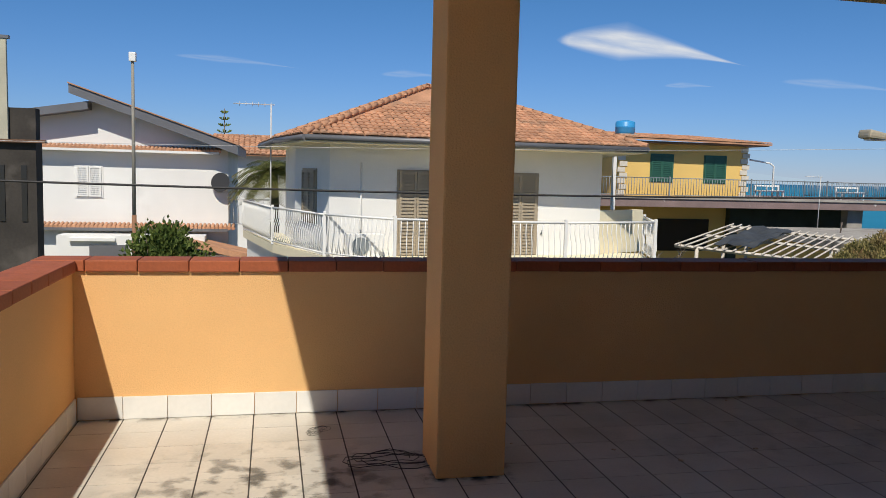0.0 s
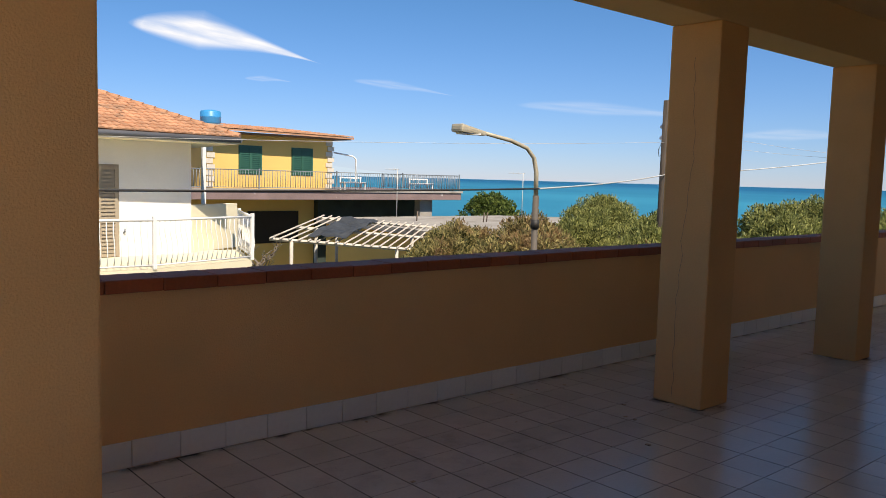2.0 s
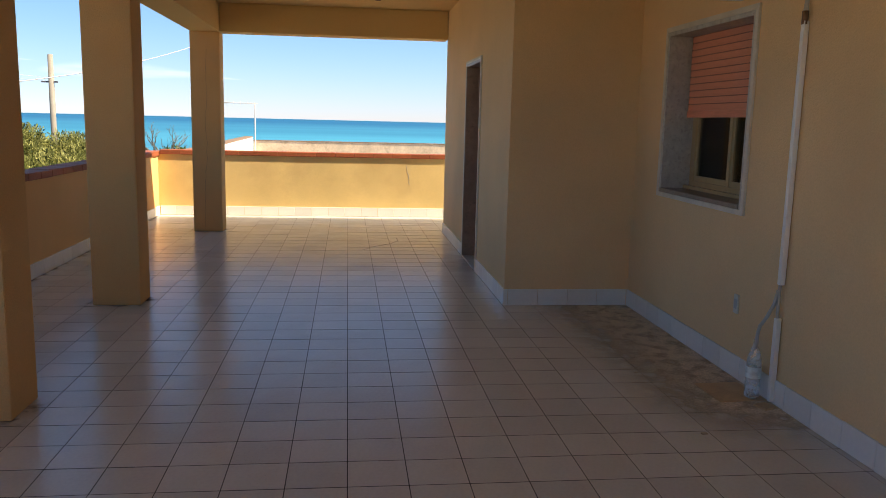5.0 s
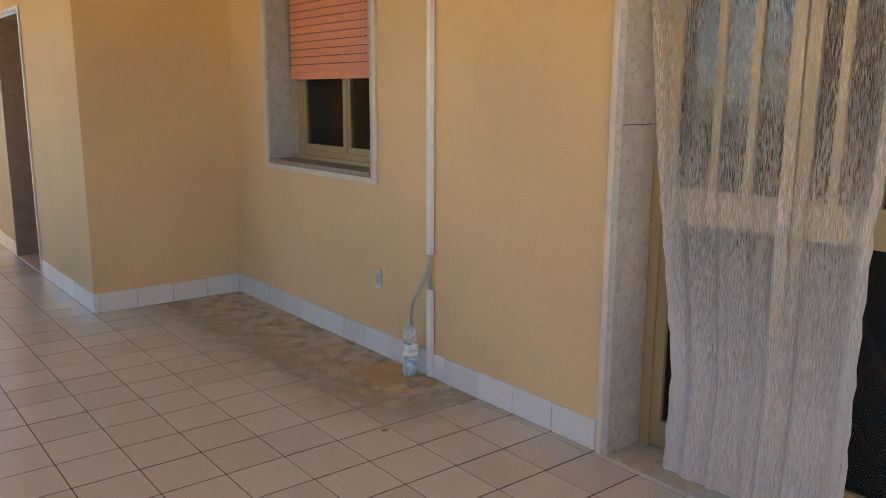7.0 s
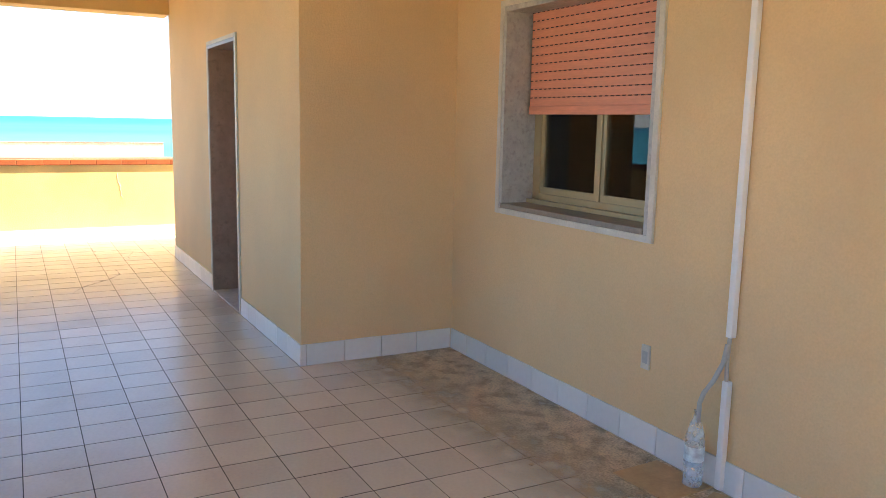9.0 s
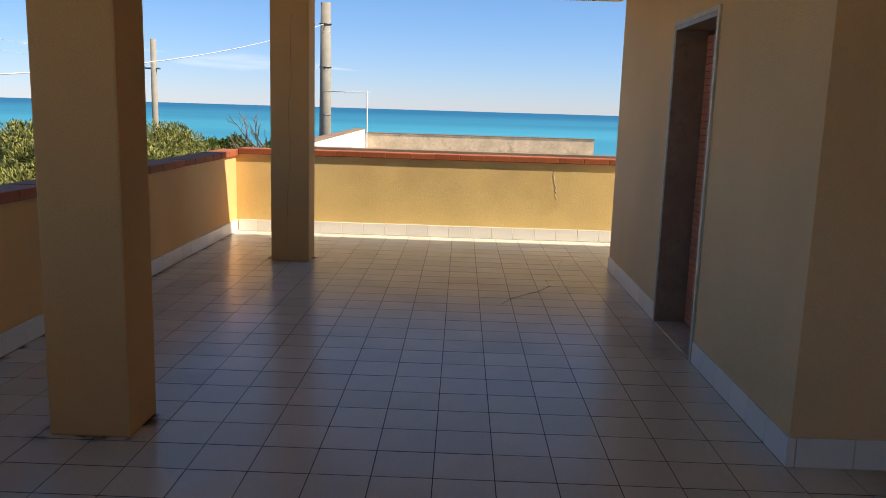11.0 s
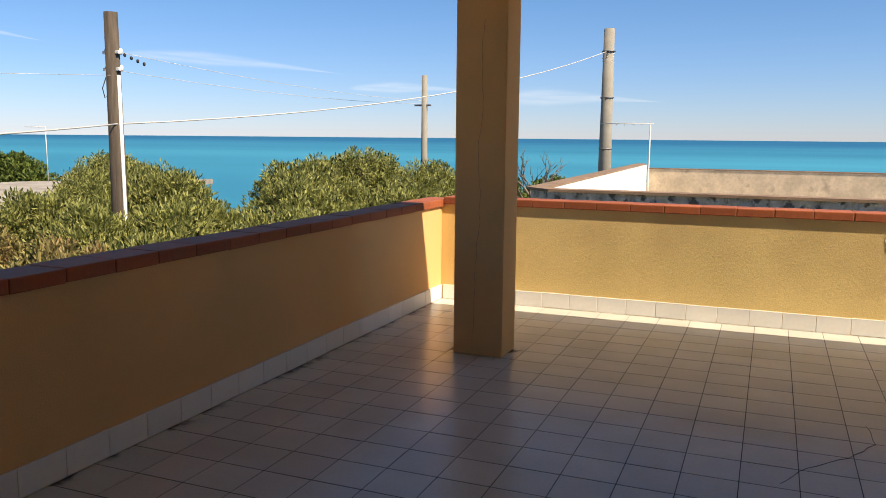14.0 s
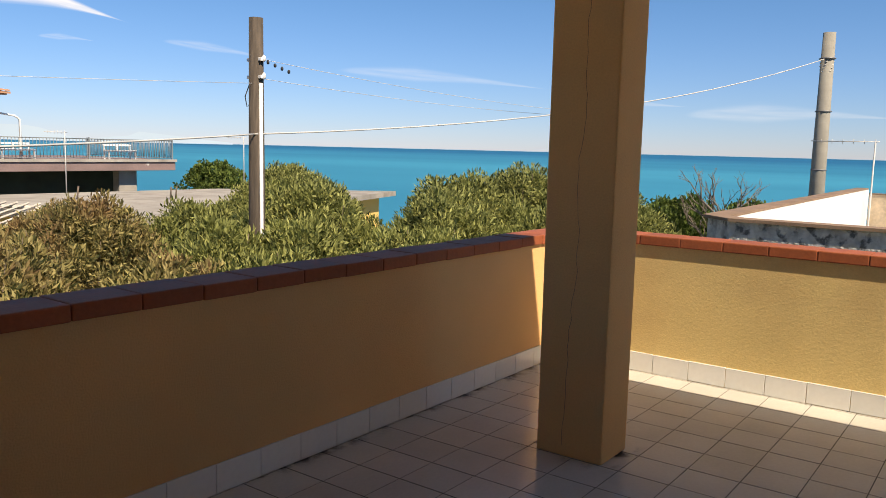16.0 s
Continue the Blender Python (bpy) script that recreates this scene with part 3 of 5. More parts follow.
def net(left, right, top):
    """A hanging net that narrows downwards, gathered in uneven pleats."""
    bm = bmesh.new()
    lay = bm.loops.layers.color.new("cover")
    nx, nz = 120, 40
    g, cov = [], []
    for j in range(nz + 1):
        z = top * j / nz
        x0, x1 = along(right, z), along(left, z)
        row = []
        for i in range(nx + 1):
            u = i / nx
            w = u + 0.02 * math.sin(u * 17 + z * 0.8)
            y = 0.012 * math.sin(w * 31 + 0.9 * math.sin(z * 1.7)) + 0.006 * math.sin(w * 74 + z * 2.1)
            x = x0 + (x1 - x0) * u + 0.004 * math.sin(z * 41 + i) * (1 if i in (0, nx) else 0)
            row.append(bm.verts.new((x, y + 0.03 * max(0, 1 - z) * u, z + (0.012 * math.sin(u * 23) if j == 0 else 0))))
        g.append(row)
        k = min(1.0, max(0.0, (1.45 - z) / 1.1))
        cov.append([0.58 + 0.37 * k + 0.22 * max(0.0, 0.12 - u / nx) * 8 + 0.16 * max(0.0, u / nx - 0.86) * 7 for u in range(nx + 1)])
    for j in range(nz):
        for i in range(nx):
            f = bm.faces.new((g[j][i], g[j][i + 1], g[j + 1][i + 1], g[j + 1][i]))
            f.smooth = True
            for lp, (p, q) in zip(f.loops, ((j, i), (j, i + 1), (j + 1, i + 1), (j + 1, i))):
                lp[lay] = (min(1, cov[p][q]),) * 3 + (1,)
    return bm


curtain = thing("door_curtain", (4.56, YW - 0.09, 0.012), "white crinkled net curtain hanging in the french doorway", "curtain")
part("net", net(((0, 0.35), (0.43, 0.345), (1.09, 0.45), (1.94, 0.55), (2.3, 0.555)), ((0, -0.375), (0.5, -0.375), (1.1, -0.38), (1.3, -0.40), (2.0, -0.46), (2.3, -0.5)), 2.30), NET, curtain)
part("hem", B(-0.37, -0.012, -0.002, 0.34, 0.014, 0.004, 0.001), WHITE, curtain)
part("rod", T([(-0.78, 0, 2.31), (0.53, 0, 2.31)], 0.012), ALU, curtain)

# ---- small things by the wall ----
pipe = thing("conduit", (6.37, YW + 0.025, 0.0), "white plastic conduit running down the house wall", "pipe")
part("lower_pipe", B(-0.016, -0.02, 0.012, 0.016, 0.012, 0.50, 0.006), PVC, pipe)
part("upper_pipe", B(-0.016, -0.02, 0.69, 0.016, 0.012, 2.12, 0.006), PVC, pipe)
part("inner_hose", T([(0, 0, 0.48), (0.006, 0, 0.58), (0, 0, 0.71)], 0.009), HOSE, pipe)
part("top_collar", T([(0, 0, 2.10), (0, 0, 2.17)], 0.017, 10), BROWNWOOD, pipe)
part("elbow", T([(0, 0, 2.16), (-0.01, 0.0, 2.24), (0.03, 0.02, 2.32), (0.1, 0.08, 2.36)], 0.013), HOSE, pipe)
ac = thing("air_conditioner", (6.62, YW + 0.20, 2.36), "white outdoor air conditioner unit on a wall bracket", "air conditioner")
part("casing", B(-0.1, -0.15, 0.0, 0.62, 0.15, 0.52, 0.015), PVC, ac)
part("bracket", B(-0.02, -0.20, -0.03, 0.02, 0.16, 0.0), PVC, ac)
part("bracket", B(0.5, -0.20, -0.03, 0.54, 0.16, 0.0), PVC, ac)
hose = thing("drain_hose", (6.45, YW + 0.09, 0.0), "grey corrugated drain hose bent into a bottle", "hose")
part("tube", T([(-0.075, -0.06, 0.66), (-0.072, -0.045, 0.58), (-0.05, -0.02, 0.50), (-0.02, 0.0, 0.44), (0.0, 0.0, 0.385), (0.0, 0.0, 0.30)], 0.0105, 8), HOSE, hose)
bottle = thing("water_bottle", (6.46, YW + 0.09, 0.008), "clear plastic bottle with water on cardboard by the conduit", "bottle")
part("shell", lathe([(0.036, 0.0), (0.043, 0.008), (0.043, 0.09), (0.040, 0.10), (0.043, 0.11), (0.043, 0.21), (0.040, 0.235), (0.025, 0.285), (0.014, 0.31), (0.0135, 0.345)], 20), BOTTLE, bottle).visible_shadow = False
part("label", lathe([(0.0436, 0.12), (0.0440, 0.121), (0.0440, 0.185), (0.0436, 0.186)], 20), mat("bottle_label", (0.62, 0.70, 0.72), 0.5, var=0.35, big=25, fine=90, bump=0), bottle, "pale printed paper label")
part("water", lathe([(0.034, 0.004), (0.040, 0.01), (0.040, 0.115)], 20), cloudy("water", (0.70, 0.78, 0.84), 0.30), bottle).visible_shadow = False
cb = part("cardboard_sheet", B(-0.16, -0.14, 0, 0.16, 0.14, 0.006, 0.001), CARD)
cb.matrix_world = pose(6.56, -5.165, 0.002, 0, 0, 3)
tagged(cb, "flat brown cardboard sheet under the bottle", "cardboard")
cb = part("cardboard_scrap", B(-0.045, -0.045, 0, 0.045, 0.045, 0.01, 0.001), CARD)
cb.matrix_world = pose(6.305, -5.255, 0.002, 0, 0, 20)
tagged(cb, "small tan cardboard scrap under the conduit foot", "cardboard")
sock = thing("wall_socket", (6.885, YW, 0.463), "weathered plaster-coloured wall socket box", "socket")
part("plate", B(-0.028, 0, -0.06, 0.028, 0.012, 0.06, 0.004), STONE_EDGE, sock)
part("outlet", B(-0.018, 0.012, -0.03, 0.018, 0.014, 0.03, 0.001), HOSE, sock)
lampc = thing("ceiling_lamp", (11.8, -3.25, CEIL), "small dark round ceiling lamp", "lamp")
part("base", lathe([(0.10, -0.03), (0.11, -0.02), (0.11, 0.0)], 20), BROWNWOOD, lampc)
part("cage", lathe([(0.03, -0.10), (0.075, -0.08), (0.09, -0.031)], 20), SLOT, lampc)
wire_tangle = thing("wire_tangle", (1.72, -0.95, 0.004), "thin tangled dark wire lying on the tiles", "wire")
pts = []
for i in range(70):
    a = i * 0.42
    rr = 0.10 + 0.05 * math.sin(i * 0.9)
    pts.append((0.20 * math.cos(a) * (0.6 + rr * 3) + 0.002 * i, rr * math.sin(a) + 0.03 * math.sin(i * 0.2), 0.006 + 0.004 * (1 + math.sin(i * 2.1))))
part("loop", T(pts, 0.0022, 5), BLACK, wire_tangle)
wt = copy_thing(wire_tangle, pose(1.42, -0.42, 0.004, 0, 0, 60) @ Matrix.Scale(0.4, 4))
rng = random.Random(5)
for i in range(26):
    s = rng.uniform(0.006, 0.016)
    x, y = rng.choice(((rng.uniform(1.2, 6.5), rng.uniform(-0.35, -0.03)), (rng.uniform(2, 6), rng.uniform(-2.2, -0.6)), (rng.uniform(5.4, 8.6), rng.uniform(-5.2, -4.6))))
    c = part("plaster_crumb", B(-s, -s * 0.7, 0, s, s * 0.7, s * 0.35, s * 0.12), GRIT)
    c.matrix_world = pose(x, y, 0.001, 0, 0, rng.uniform(0, 180))
    tagged(c, "small crumb of fallen plaster and dirt on the tiles", "debris", "crumbs on the floor")



def dirt_mat(name, color, scale, lo, hi):
    """Loose dirt with bare gaps, thinning towards its rim."""
    m = bpy.data.materials.new(name)
    m.use_nodes = True
    nt = m.node_tree
    b, tp, mx = nt.nodes["Principled BSDF"], nt.nodes.new("ShaderNodeBsdfTransparent"), nt.nodes.new("ShaderNodeMixShader")
    b.inputs["Roughness"].default_value = 0.95
    nt.links.new(ramp(nt, noise_tex(nt, 90, 4), tuple(v * 0.6 for v in color), tuple(min(1, v * 1.25) for v in color)), b.inputs["Base Color"])
    a = ramp(nt, noise_tex(nt, scale, 9), (0, 0, 0), (1, 1, 1), lo, hi)
    att = nt.nodes.new("ShaderNodeVertexColor")
    att.layer_name = "cover"
    nt.links.new(mixc(nt, a, att.outputs[0], 1.0, "MULTIPLY"), mx.inputs[0])
    nt.links.new(tp.outputs[0], mx.inputs[1])
    nt.links.new(b.outputs[0], mx.inputs[2])
    nt.links.new(mx.outputs[0], nt.nodes["Material Output"].inputs[0])
    return m


def dirt_sheet(name, x0, y0, x1, y1, nx, ny, material, cover, label):
    bm = bmesh.new()
    lay = bm.loops.layers.color.new("cover")
    g = [[bm.verts.new((x0 + (x1 - x0) * i / nx, y0 + (y1 - y0) * j / ny, 0.0022)) for j in range(ny + 1)] for i in range(nx + 1)]
    for i in range(nx):
        for j in range(ny):
            f = bm.faces.new((g[i][j], g[i + 1][j], g[i + 1][j + 1], g[i][j + 1]))
            for lp, (u, v) in zip(f.loops, ((i, j), (i + 1, j), (i + 1, j + 1), (i, j + 1))):
                c = cover(u / nx, v / ny)
                lp[lay] = (c, c, c, 1)
    ob = part(name, bm, material)
    ob.visible_shadow = False
    return tagged(ob, label, "dirt", "", "stuff")


SAND = dirt_mat("tan_sand", (0.60, 0.49, 0.35), 9.0, 0.15, 0.55)
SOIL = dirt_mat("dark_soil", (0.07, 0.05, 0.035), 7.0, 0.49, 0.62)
hump = lambda t: math.sin(math.pi * t) ** 0.6
dirt_sheet("sand_patch", 5.5, -5.325, 8.82, -4.28, 24, 12, SAND, lambda u, v: min(1, 1.25 * min(1, u * 4) * max(0.0, 1 - v * (1.3 - 0.25 * u)) ** 0.6), "thin tan sand blown over the tiles by the wall")
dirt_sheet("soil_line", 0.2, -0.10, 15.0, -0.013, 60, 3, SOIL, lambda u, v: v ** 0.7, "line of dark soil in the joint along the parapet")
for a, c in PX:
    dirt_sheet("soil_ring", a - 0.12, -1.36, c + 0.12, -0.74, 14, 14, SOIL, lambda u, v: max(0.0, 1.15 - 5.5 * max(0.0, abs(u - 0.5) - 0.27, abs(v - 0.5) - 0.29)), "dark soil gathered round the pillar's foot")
dirt_sheet("soil_patch", 0.25, -1.9, 2.0, -0.5, 10, 10, SOIL, lambda u, v: 0.9 * hump(u) * hump(v), "scattered dark soil stains on the tiles")
dirt_sheet("soil_patch", 2.5, -1.6, 6.2, -0.15, 14, 8, SOIL, lambda u, v: 0.4 * hump(u) * hump(v), "scattered dark soil stains on the tiles")
dirt_sheet("soil_patch", 2.5, -4.0, 12.5, -1.4, 20, 10, dirt_mat("faint_grime", (0.16, 0.12, 0.09), 3.0, 0.5, 0.8), lambda u, v: 0.35 * hump(u) * hump(v), "faint grime stains on the tiles")

for x, y, steps in ((11.75, -3.10, ((0.24, -0.12), (0.22, -0.2), (0.26, -0.15), (0.29, 0.02))), (13.3, -3.75, ((0.25, -0.03), (0.3, -0.08)))):
    pts = [Vector((x, y, 0.0008))]
    for dx, dy in steps:
        a, c = pts[-1], pts[-1] + Vector((dx, dy, 0))
        pts += [a.lerp(c, k / 4) + Vector((random.uniform(-0.008, 0.008), random.uniform(-0.008, 0.008), 0)) for k in (1, 2, 3)] + [c]
    part("tile_crack", T(pts, 0.0016, 4), BLACK, floor, "dark crack running across the tiles")

# ---- ground, sea, sky backdrop ----
bm = bmesh.new()
xs = [-4000, -800, -200, -60, -20, 0, 20, 40, 52, 58, 66, 90]
ys = [-3000, -600, -150, -40, 0, 30, 60, 120, 400, 1200, 4000]
grid = [[bm.verts.new((x, y, (-3.4 if x < 50 else -3.4 - min(1, (x - 50) / 16) * 6) + (0.15 * math.sin(x * 0.3 + y * 0.2) if abs(x) < 60 else 0))) for y in ys] for x in xs]
for i in range(len(xs) - 1):
    for j in range(len(ys) - 1):
        bm.faces.new((grid[i][j], grid[i + 1][j], grid[i + 1][j + 1], grid[i][j + 1]))
structure("ground", bm, GROUND, "dry grassy ground sloping down to the shore", "ground")
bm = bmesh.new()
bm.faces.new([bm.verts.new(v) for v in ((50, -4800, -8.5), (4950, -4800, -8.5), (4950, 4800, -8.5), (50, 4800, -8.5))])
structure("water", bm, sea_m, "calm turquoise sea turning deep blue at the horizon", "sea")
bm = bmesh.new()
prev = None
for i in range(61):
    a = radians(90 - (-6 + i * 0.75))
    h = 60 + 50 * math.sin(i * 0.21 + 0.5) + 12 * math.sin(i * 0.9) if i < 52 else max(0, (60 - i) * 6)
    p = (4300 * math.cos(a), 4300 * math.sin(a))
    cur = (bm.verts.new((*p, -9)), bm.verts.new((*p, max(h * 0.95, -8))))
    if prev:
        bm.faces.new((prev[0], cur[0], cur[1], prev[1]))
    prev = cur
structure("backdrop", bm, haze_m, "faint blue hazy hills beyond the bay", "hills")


def cloud(heading, elev, length, height, tilt, material):
    """A thin lens-shaped cloud far off, drawn out into a tail; heading clockwise from +y."""
    bm = bmesh.new()
    lay = bm.loops.layers.color.new("cover")
    nu, nv = 40, 10
    g, cov = [], []
    for i in range(nu + 1):
        u = -1 + 2 * i / nu
        h = ((1 + u) / 0.7) ** 0.55 if u < -0.3 else (1 - (u + 0.3) / 1.3) ** 1.5
        mid = 0.25 * math.sin((u + 1) * 1.5)
        g.append([bm.verts.new((u, 0, mid + max(h, 0.02) * (v if v > 0 else v * 0.75))) for v in [-1 + 2 * j / nv for j in range(nv + 1)]])
        end = min(1.0, (1 - u) * 3, (1 + u) * 8)
        cov.append([end * (1 - abs(-1 + 2 * j / nv) ** 2.4) for j in range(nv + 1)])
    for i in range(nu):
        for j in range(nv):
            f = bm.faces.new((g[i][j], g[i + 1][j], g[i + 1][j + 1], g[i][j + 1]))
            for lp, (p, q) in zip(f.loops, ((i, j), (i + 1, j), (i + 1, j + 1), (i, j + 1))):
                lp[lay] = (cov[p][q],) * 3 + (1,)
    ob = part("cloud", bm, material)
    R = 2500
    a, e = radians(heading), radians(elev)
    ob.matrix_world = Matrix.Translation((R * math.sin(a), R * math.cos(a), R * math.tan(e))) @ pose(0, 0, 0, 0, 0, -heading) @ pose(0, 0, 0, 0, tilt, 0) @ Matrix.Diagonal((R * math.tan(radians(length / 2)), 1, R * math.tan(radians(height / 2)), 1))
    ob.visible_shadow = False
    return tagged(ob, "thin white lens-shaped cloud", "cloud", "clouds", "structure")


CLOUDS = ((26.3, 8.5, 13.2, 3.2, 9), (38.5, 6.1, 8, 0.9, 7), (29, 6.3, 3.6, 0.6, 2), (54, 4.7, 16, 1.4, 4), (66, 3.2, 10, 1.2, 1), (77, 2.5, 14, 1.8, 1), (10, 6.8, 5, 0.8, 1), (-2, 7.2, 9, 0.7, 3))
for i, c in enumerate(CLOUDS):
    cloud(*c, CLOUD if i == 0 else WISP)


# ---- poles, lamp, cables ----
def pole(name, x, y, top, r0, r1, m, label):
    e = thing(name, (x, y, -3.4), label, "pole", "utility poles")
    part("shaft", T([(0, 0, 0), (0, 0, (top + 3.4) / 2), (0, 0, top + 3.4)], r0, 14, r1), m, e)
    return e


p1 = pole("utility_pole", 17.8, 6.73, 3.47, 0.15, 0.105, POLEWOOD, "weathered wooden utility pole with insulators")
for z in (2.86, 2.60):
    arm = part("crossarm", B(-0.05, -0.16, z + 3.37, 0.02, 0.16, z + 3.42, 0.006), RAILW, p1)
    for y in (-0.15, -0.05, 0.06, 0.15):
        part("insulator", lathe([(0.012, z + 3.36), (0.028, z + 3.38), (0.028, z + 3.44), (0.012, z + 3.46)], 8), RAILW, arm).location = (0.02, y, 0)
part("conduit", T([(-0.02, -0.14, 0), (-0.02, -0.125, 5.9)], 0.028), RAILW, p1)
part("cable_loop", T([(-0.06, 0.08, 5.9), (-0.1, 0.14, 5.7), (-0.08, 0.12, 5.55), (-0.04, 0.1, 5.6)], 0.008, 5), BLACK, p1)
p2 = pole("utility_pole", 36.7, 2.58, 5.38, 0.27, 0.185, POLECONC, "tall pale concrete utility pole above the neighbour's wall")
for z in (8.0, 6.4, 4.6):
    part("band", T([(0, 0, z - 0.02), (0, 0, z + 0.02)], 0.245), GREYTRIM, p2)
part("cable_coil", T([(0.2 * math.cos(i * 1.3), 0.2 * math.sin(i * 1.3), 7.55 + i * 0.02) for i in range(26)], 0.02, 5), WIRE, p2)
p3 = pole("utility_pole", 29.3, 6.40, 3.32, 0.11, 0.08, POLECONC, "slim pale concrete utility pole behind the bushes")
part("crossarm", B(-0.04, -0.2, 5.85, 0.02, 0.3, 5.90), GREYTRIM, p3)

lamp = thing("street_lamp", (9.92, 3.62, -3.4), "aged curved-arm street lamp with dark wrapped post", "street lamp")
part("post", T([(0, 0, 0), (0, 0, 4.72)], 0.055, 12, 0.045), LAMPDARK, lamp, "dark lower post")
part("arm", T([(0, 0, 4.72), (-0.01, 0, 5.05), (-0.07, 0, 5.25), (-0.22, 0, 5.38), (-0.55, 0, 5.47), (-1.12, 0, 5.55)], 0.034, 10, 0.026), LAMPGREY, lamp)
part("collar", T([(0, 0, 4.25), (0, 0, 4.38)], 0.062, 12), BLACK, lamp)
hd = bmesh.new()
box(hd, -0.5, -0.10, -0.045, 0.0, 0.10, 0.05, 0.03)
for v in hd.verts:
    k = -v.co.x / 0.5
    v.co.y *= 0.55 + 0.55 * k
    v.co.z *= 0.6 + 0.6 * k
bmesh.ops.transform(hd, matrix=pose(-1.06, 0, 5.53, 0, 6, 0), verts=hd.verts)
part("head", hd, LAMPGREY, lamp)
part("lens", B(-1.50, -0.07, 5.505, -1.18, 0.07, 5.53, 0.008), RAILW, lamp)


def sagged(a, c, sag, n=18):
    a, c = Vector(a), Vector(c)
    return [a.lerp(c, i / n) - Vector((0, 0, 4 * sag * (i / n) * (1 - i / n))) for i in range(n + 1)]


def cable(name, runs, r, m, label):
    bm = bmesh.new()
    for a, c, s in runs:
        tube(bm, sagged(a, c, s), r, 6)
    return tagged(part(name, bm, m), label, "cable", "overhead cables")


cable("overhead_cable", [((-14, 3.2, 1.85), (9.92, 3.56, 1.42), 0.25)], 0.013, BLACK, "dark overhead cable along the street")
cable("overhead_cable", [((9.92, 3.56, 1.42), (17.7, 6.65, 1.74), 0.04)], 0.013, WIRE, "pale twisted overhead cable between lamp and pole")
cable("overhead_cable", [((17.7, 6.65, 1.74), (36.6, 2.6, 4.6), 0.45)], 0.014, WIRE, "pale twisted overhead cable rising to the concrete pole")
cable("overhead_wire", [((17.75, 6.6, 2.86), (29.3, 6.37, 2.6), 0.12), ((17.75, 6.8, 2.6), (29.3, 6.45, 2.52), 0.12), ((-14, 6, 1.95), (17.75, 6.7, 2.5), 0.35)], 0.004, WIRE, "thin pale overhead wire")
for i in range(4):
    o = thing("strain_insulator", (17.9 + i * 0.14, 6.58, 2.82 - i * 0.035), "small dark strain insulator on the wire", "insulator", "strain insulators")
    part("body", lathe([(0.01, -0.03), (0.022, -0.015), (0.022, 0.015), (0.01, 0.03)], 8), BLACK, o)


# ---- vegetation ----
def leaves(name, blobs, count, size, material, parent, seed, up=0.4, slim=0.2):
    """Many small folded leaves over uneven clumps: blobs are centre and radii."""
    rg = np.random.default_rng(seed)
    vol = np.array([b[3] * b[4] * b[5] for b in blobs]) ** 0.67
    pick = rg.choice(len(blobs), count, p=vol / vol.sum())
    bl = np.array(blobs)[pick]
    d = rg.normal(size=(count, 3))
    d /= np.linalg.norm(d, axis=1)[:, None]
    rad = rg.uniform(0.5, 1.0, (count, 1)) ** 0.5 * (1 + 0.1 * np.clip(rg.normal(size=(count, 1)), -2, 1.6))
    c = bl[:, :3] + d * bl[:, 3:] * rad
    ax = d * 0.8 + rg.normal(size=(count, 3)) * 0.6 + np.array([0, 0, up])
    ax /= np.linalg.norm(ax, axis=1)[:, None]
    sd = np.cross(ax, rg.normal(size=(count, 3)))
    sd /= np.linalg.norm(sd, axis=1)[:, None]
    L = size * rg.uniform(0.6, 1.3, (count, 1))
    W = L * slim
    nrm = np.cross(ax, sd)
    v = np.stack([c, c + ax * L * 0.5 + sd * W - nrm * W * 0.4, c + ax * L, c + ax * L * 0.5 - sd * W - nrm * W * 0.4], 1).reshape(-1, 3)
    k = np.arange(count)[:, None] * 4
    f = np.concatenate([k + [0, 1, 2], k + [0, 2, 3]], 0)
    me = bpy.data.meshes.new(name)
    me.from_pydata(v.tolist(), [], f.tolist())
    me.materials.append(material)
    ob = new(name, me)
    ob.parent = parent
    return ob


def bush(x, y, top, wx, wy, count, material, label, seed, size=0.105, name="oleander_bush", group="oleander hedge", slim=0.15, up=0.6):
    rg = random.Random(seed)
    e = thing(name, (x, y, -3.4), label, "bush", group)
    H = top + 3.4
    blobs = [(0, 0, H * 0.52, wx * 0.6, wy * 0.6, H * 0.28)]
    for i in range(120):
        a, r = rg.uniform(0, 6.28), rg.uniform(0.05, 1.0) ** 0.8
        s = rg.uniform(0.13, 0.33)
        bx, by = math.cos(a) * wx * r, math.sin(a) * wy * r
        bz = min(H - s, H * (0.97 - 0.3 * r * r) - s * rg.uniform(0.3, 2.4))
        blobs.append((bx, by, bz, s, s, s * rg.uniform(0.8, 1.5)))
    leaves("crown", blobs, count, size, material, e, seed, up, slim)
    bm = bmesh.new()
    for i in range(16):
        b = blobs[1 + i * 2]
        tube(bm, [(b[0] * 0.15, b[1] * 0.15, 0), (b[0] * 0.5, b[1] * 0.5, b[2] * 0.5), (b[0], b[1], b[2] + b[5] * 1.0)], 0.03, 5, 0.004)
    part("stems", bm, BARK, e)
    return e


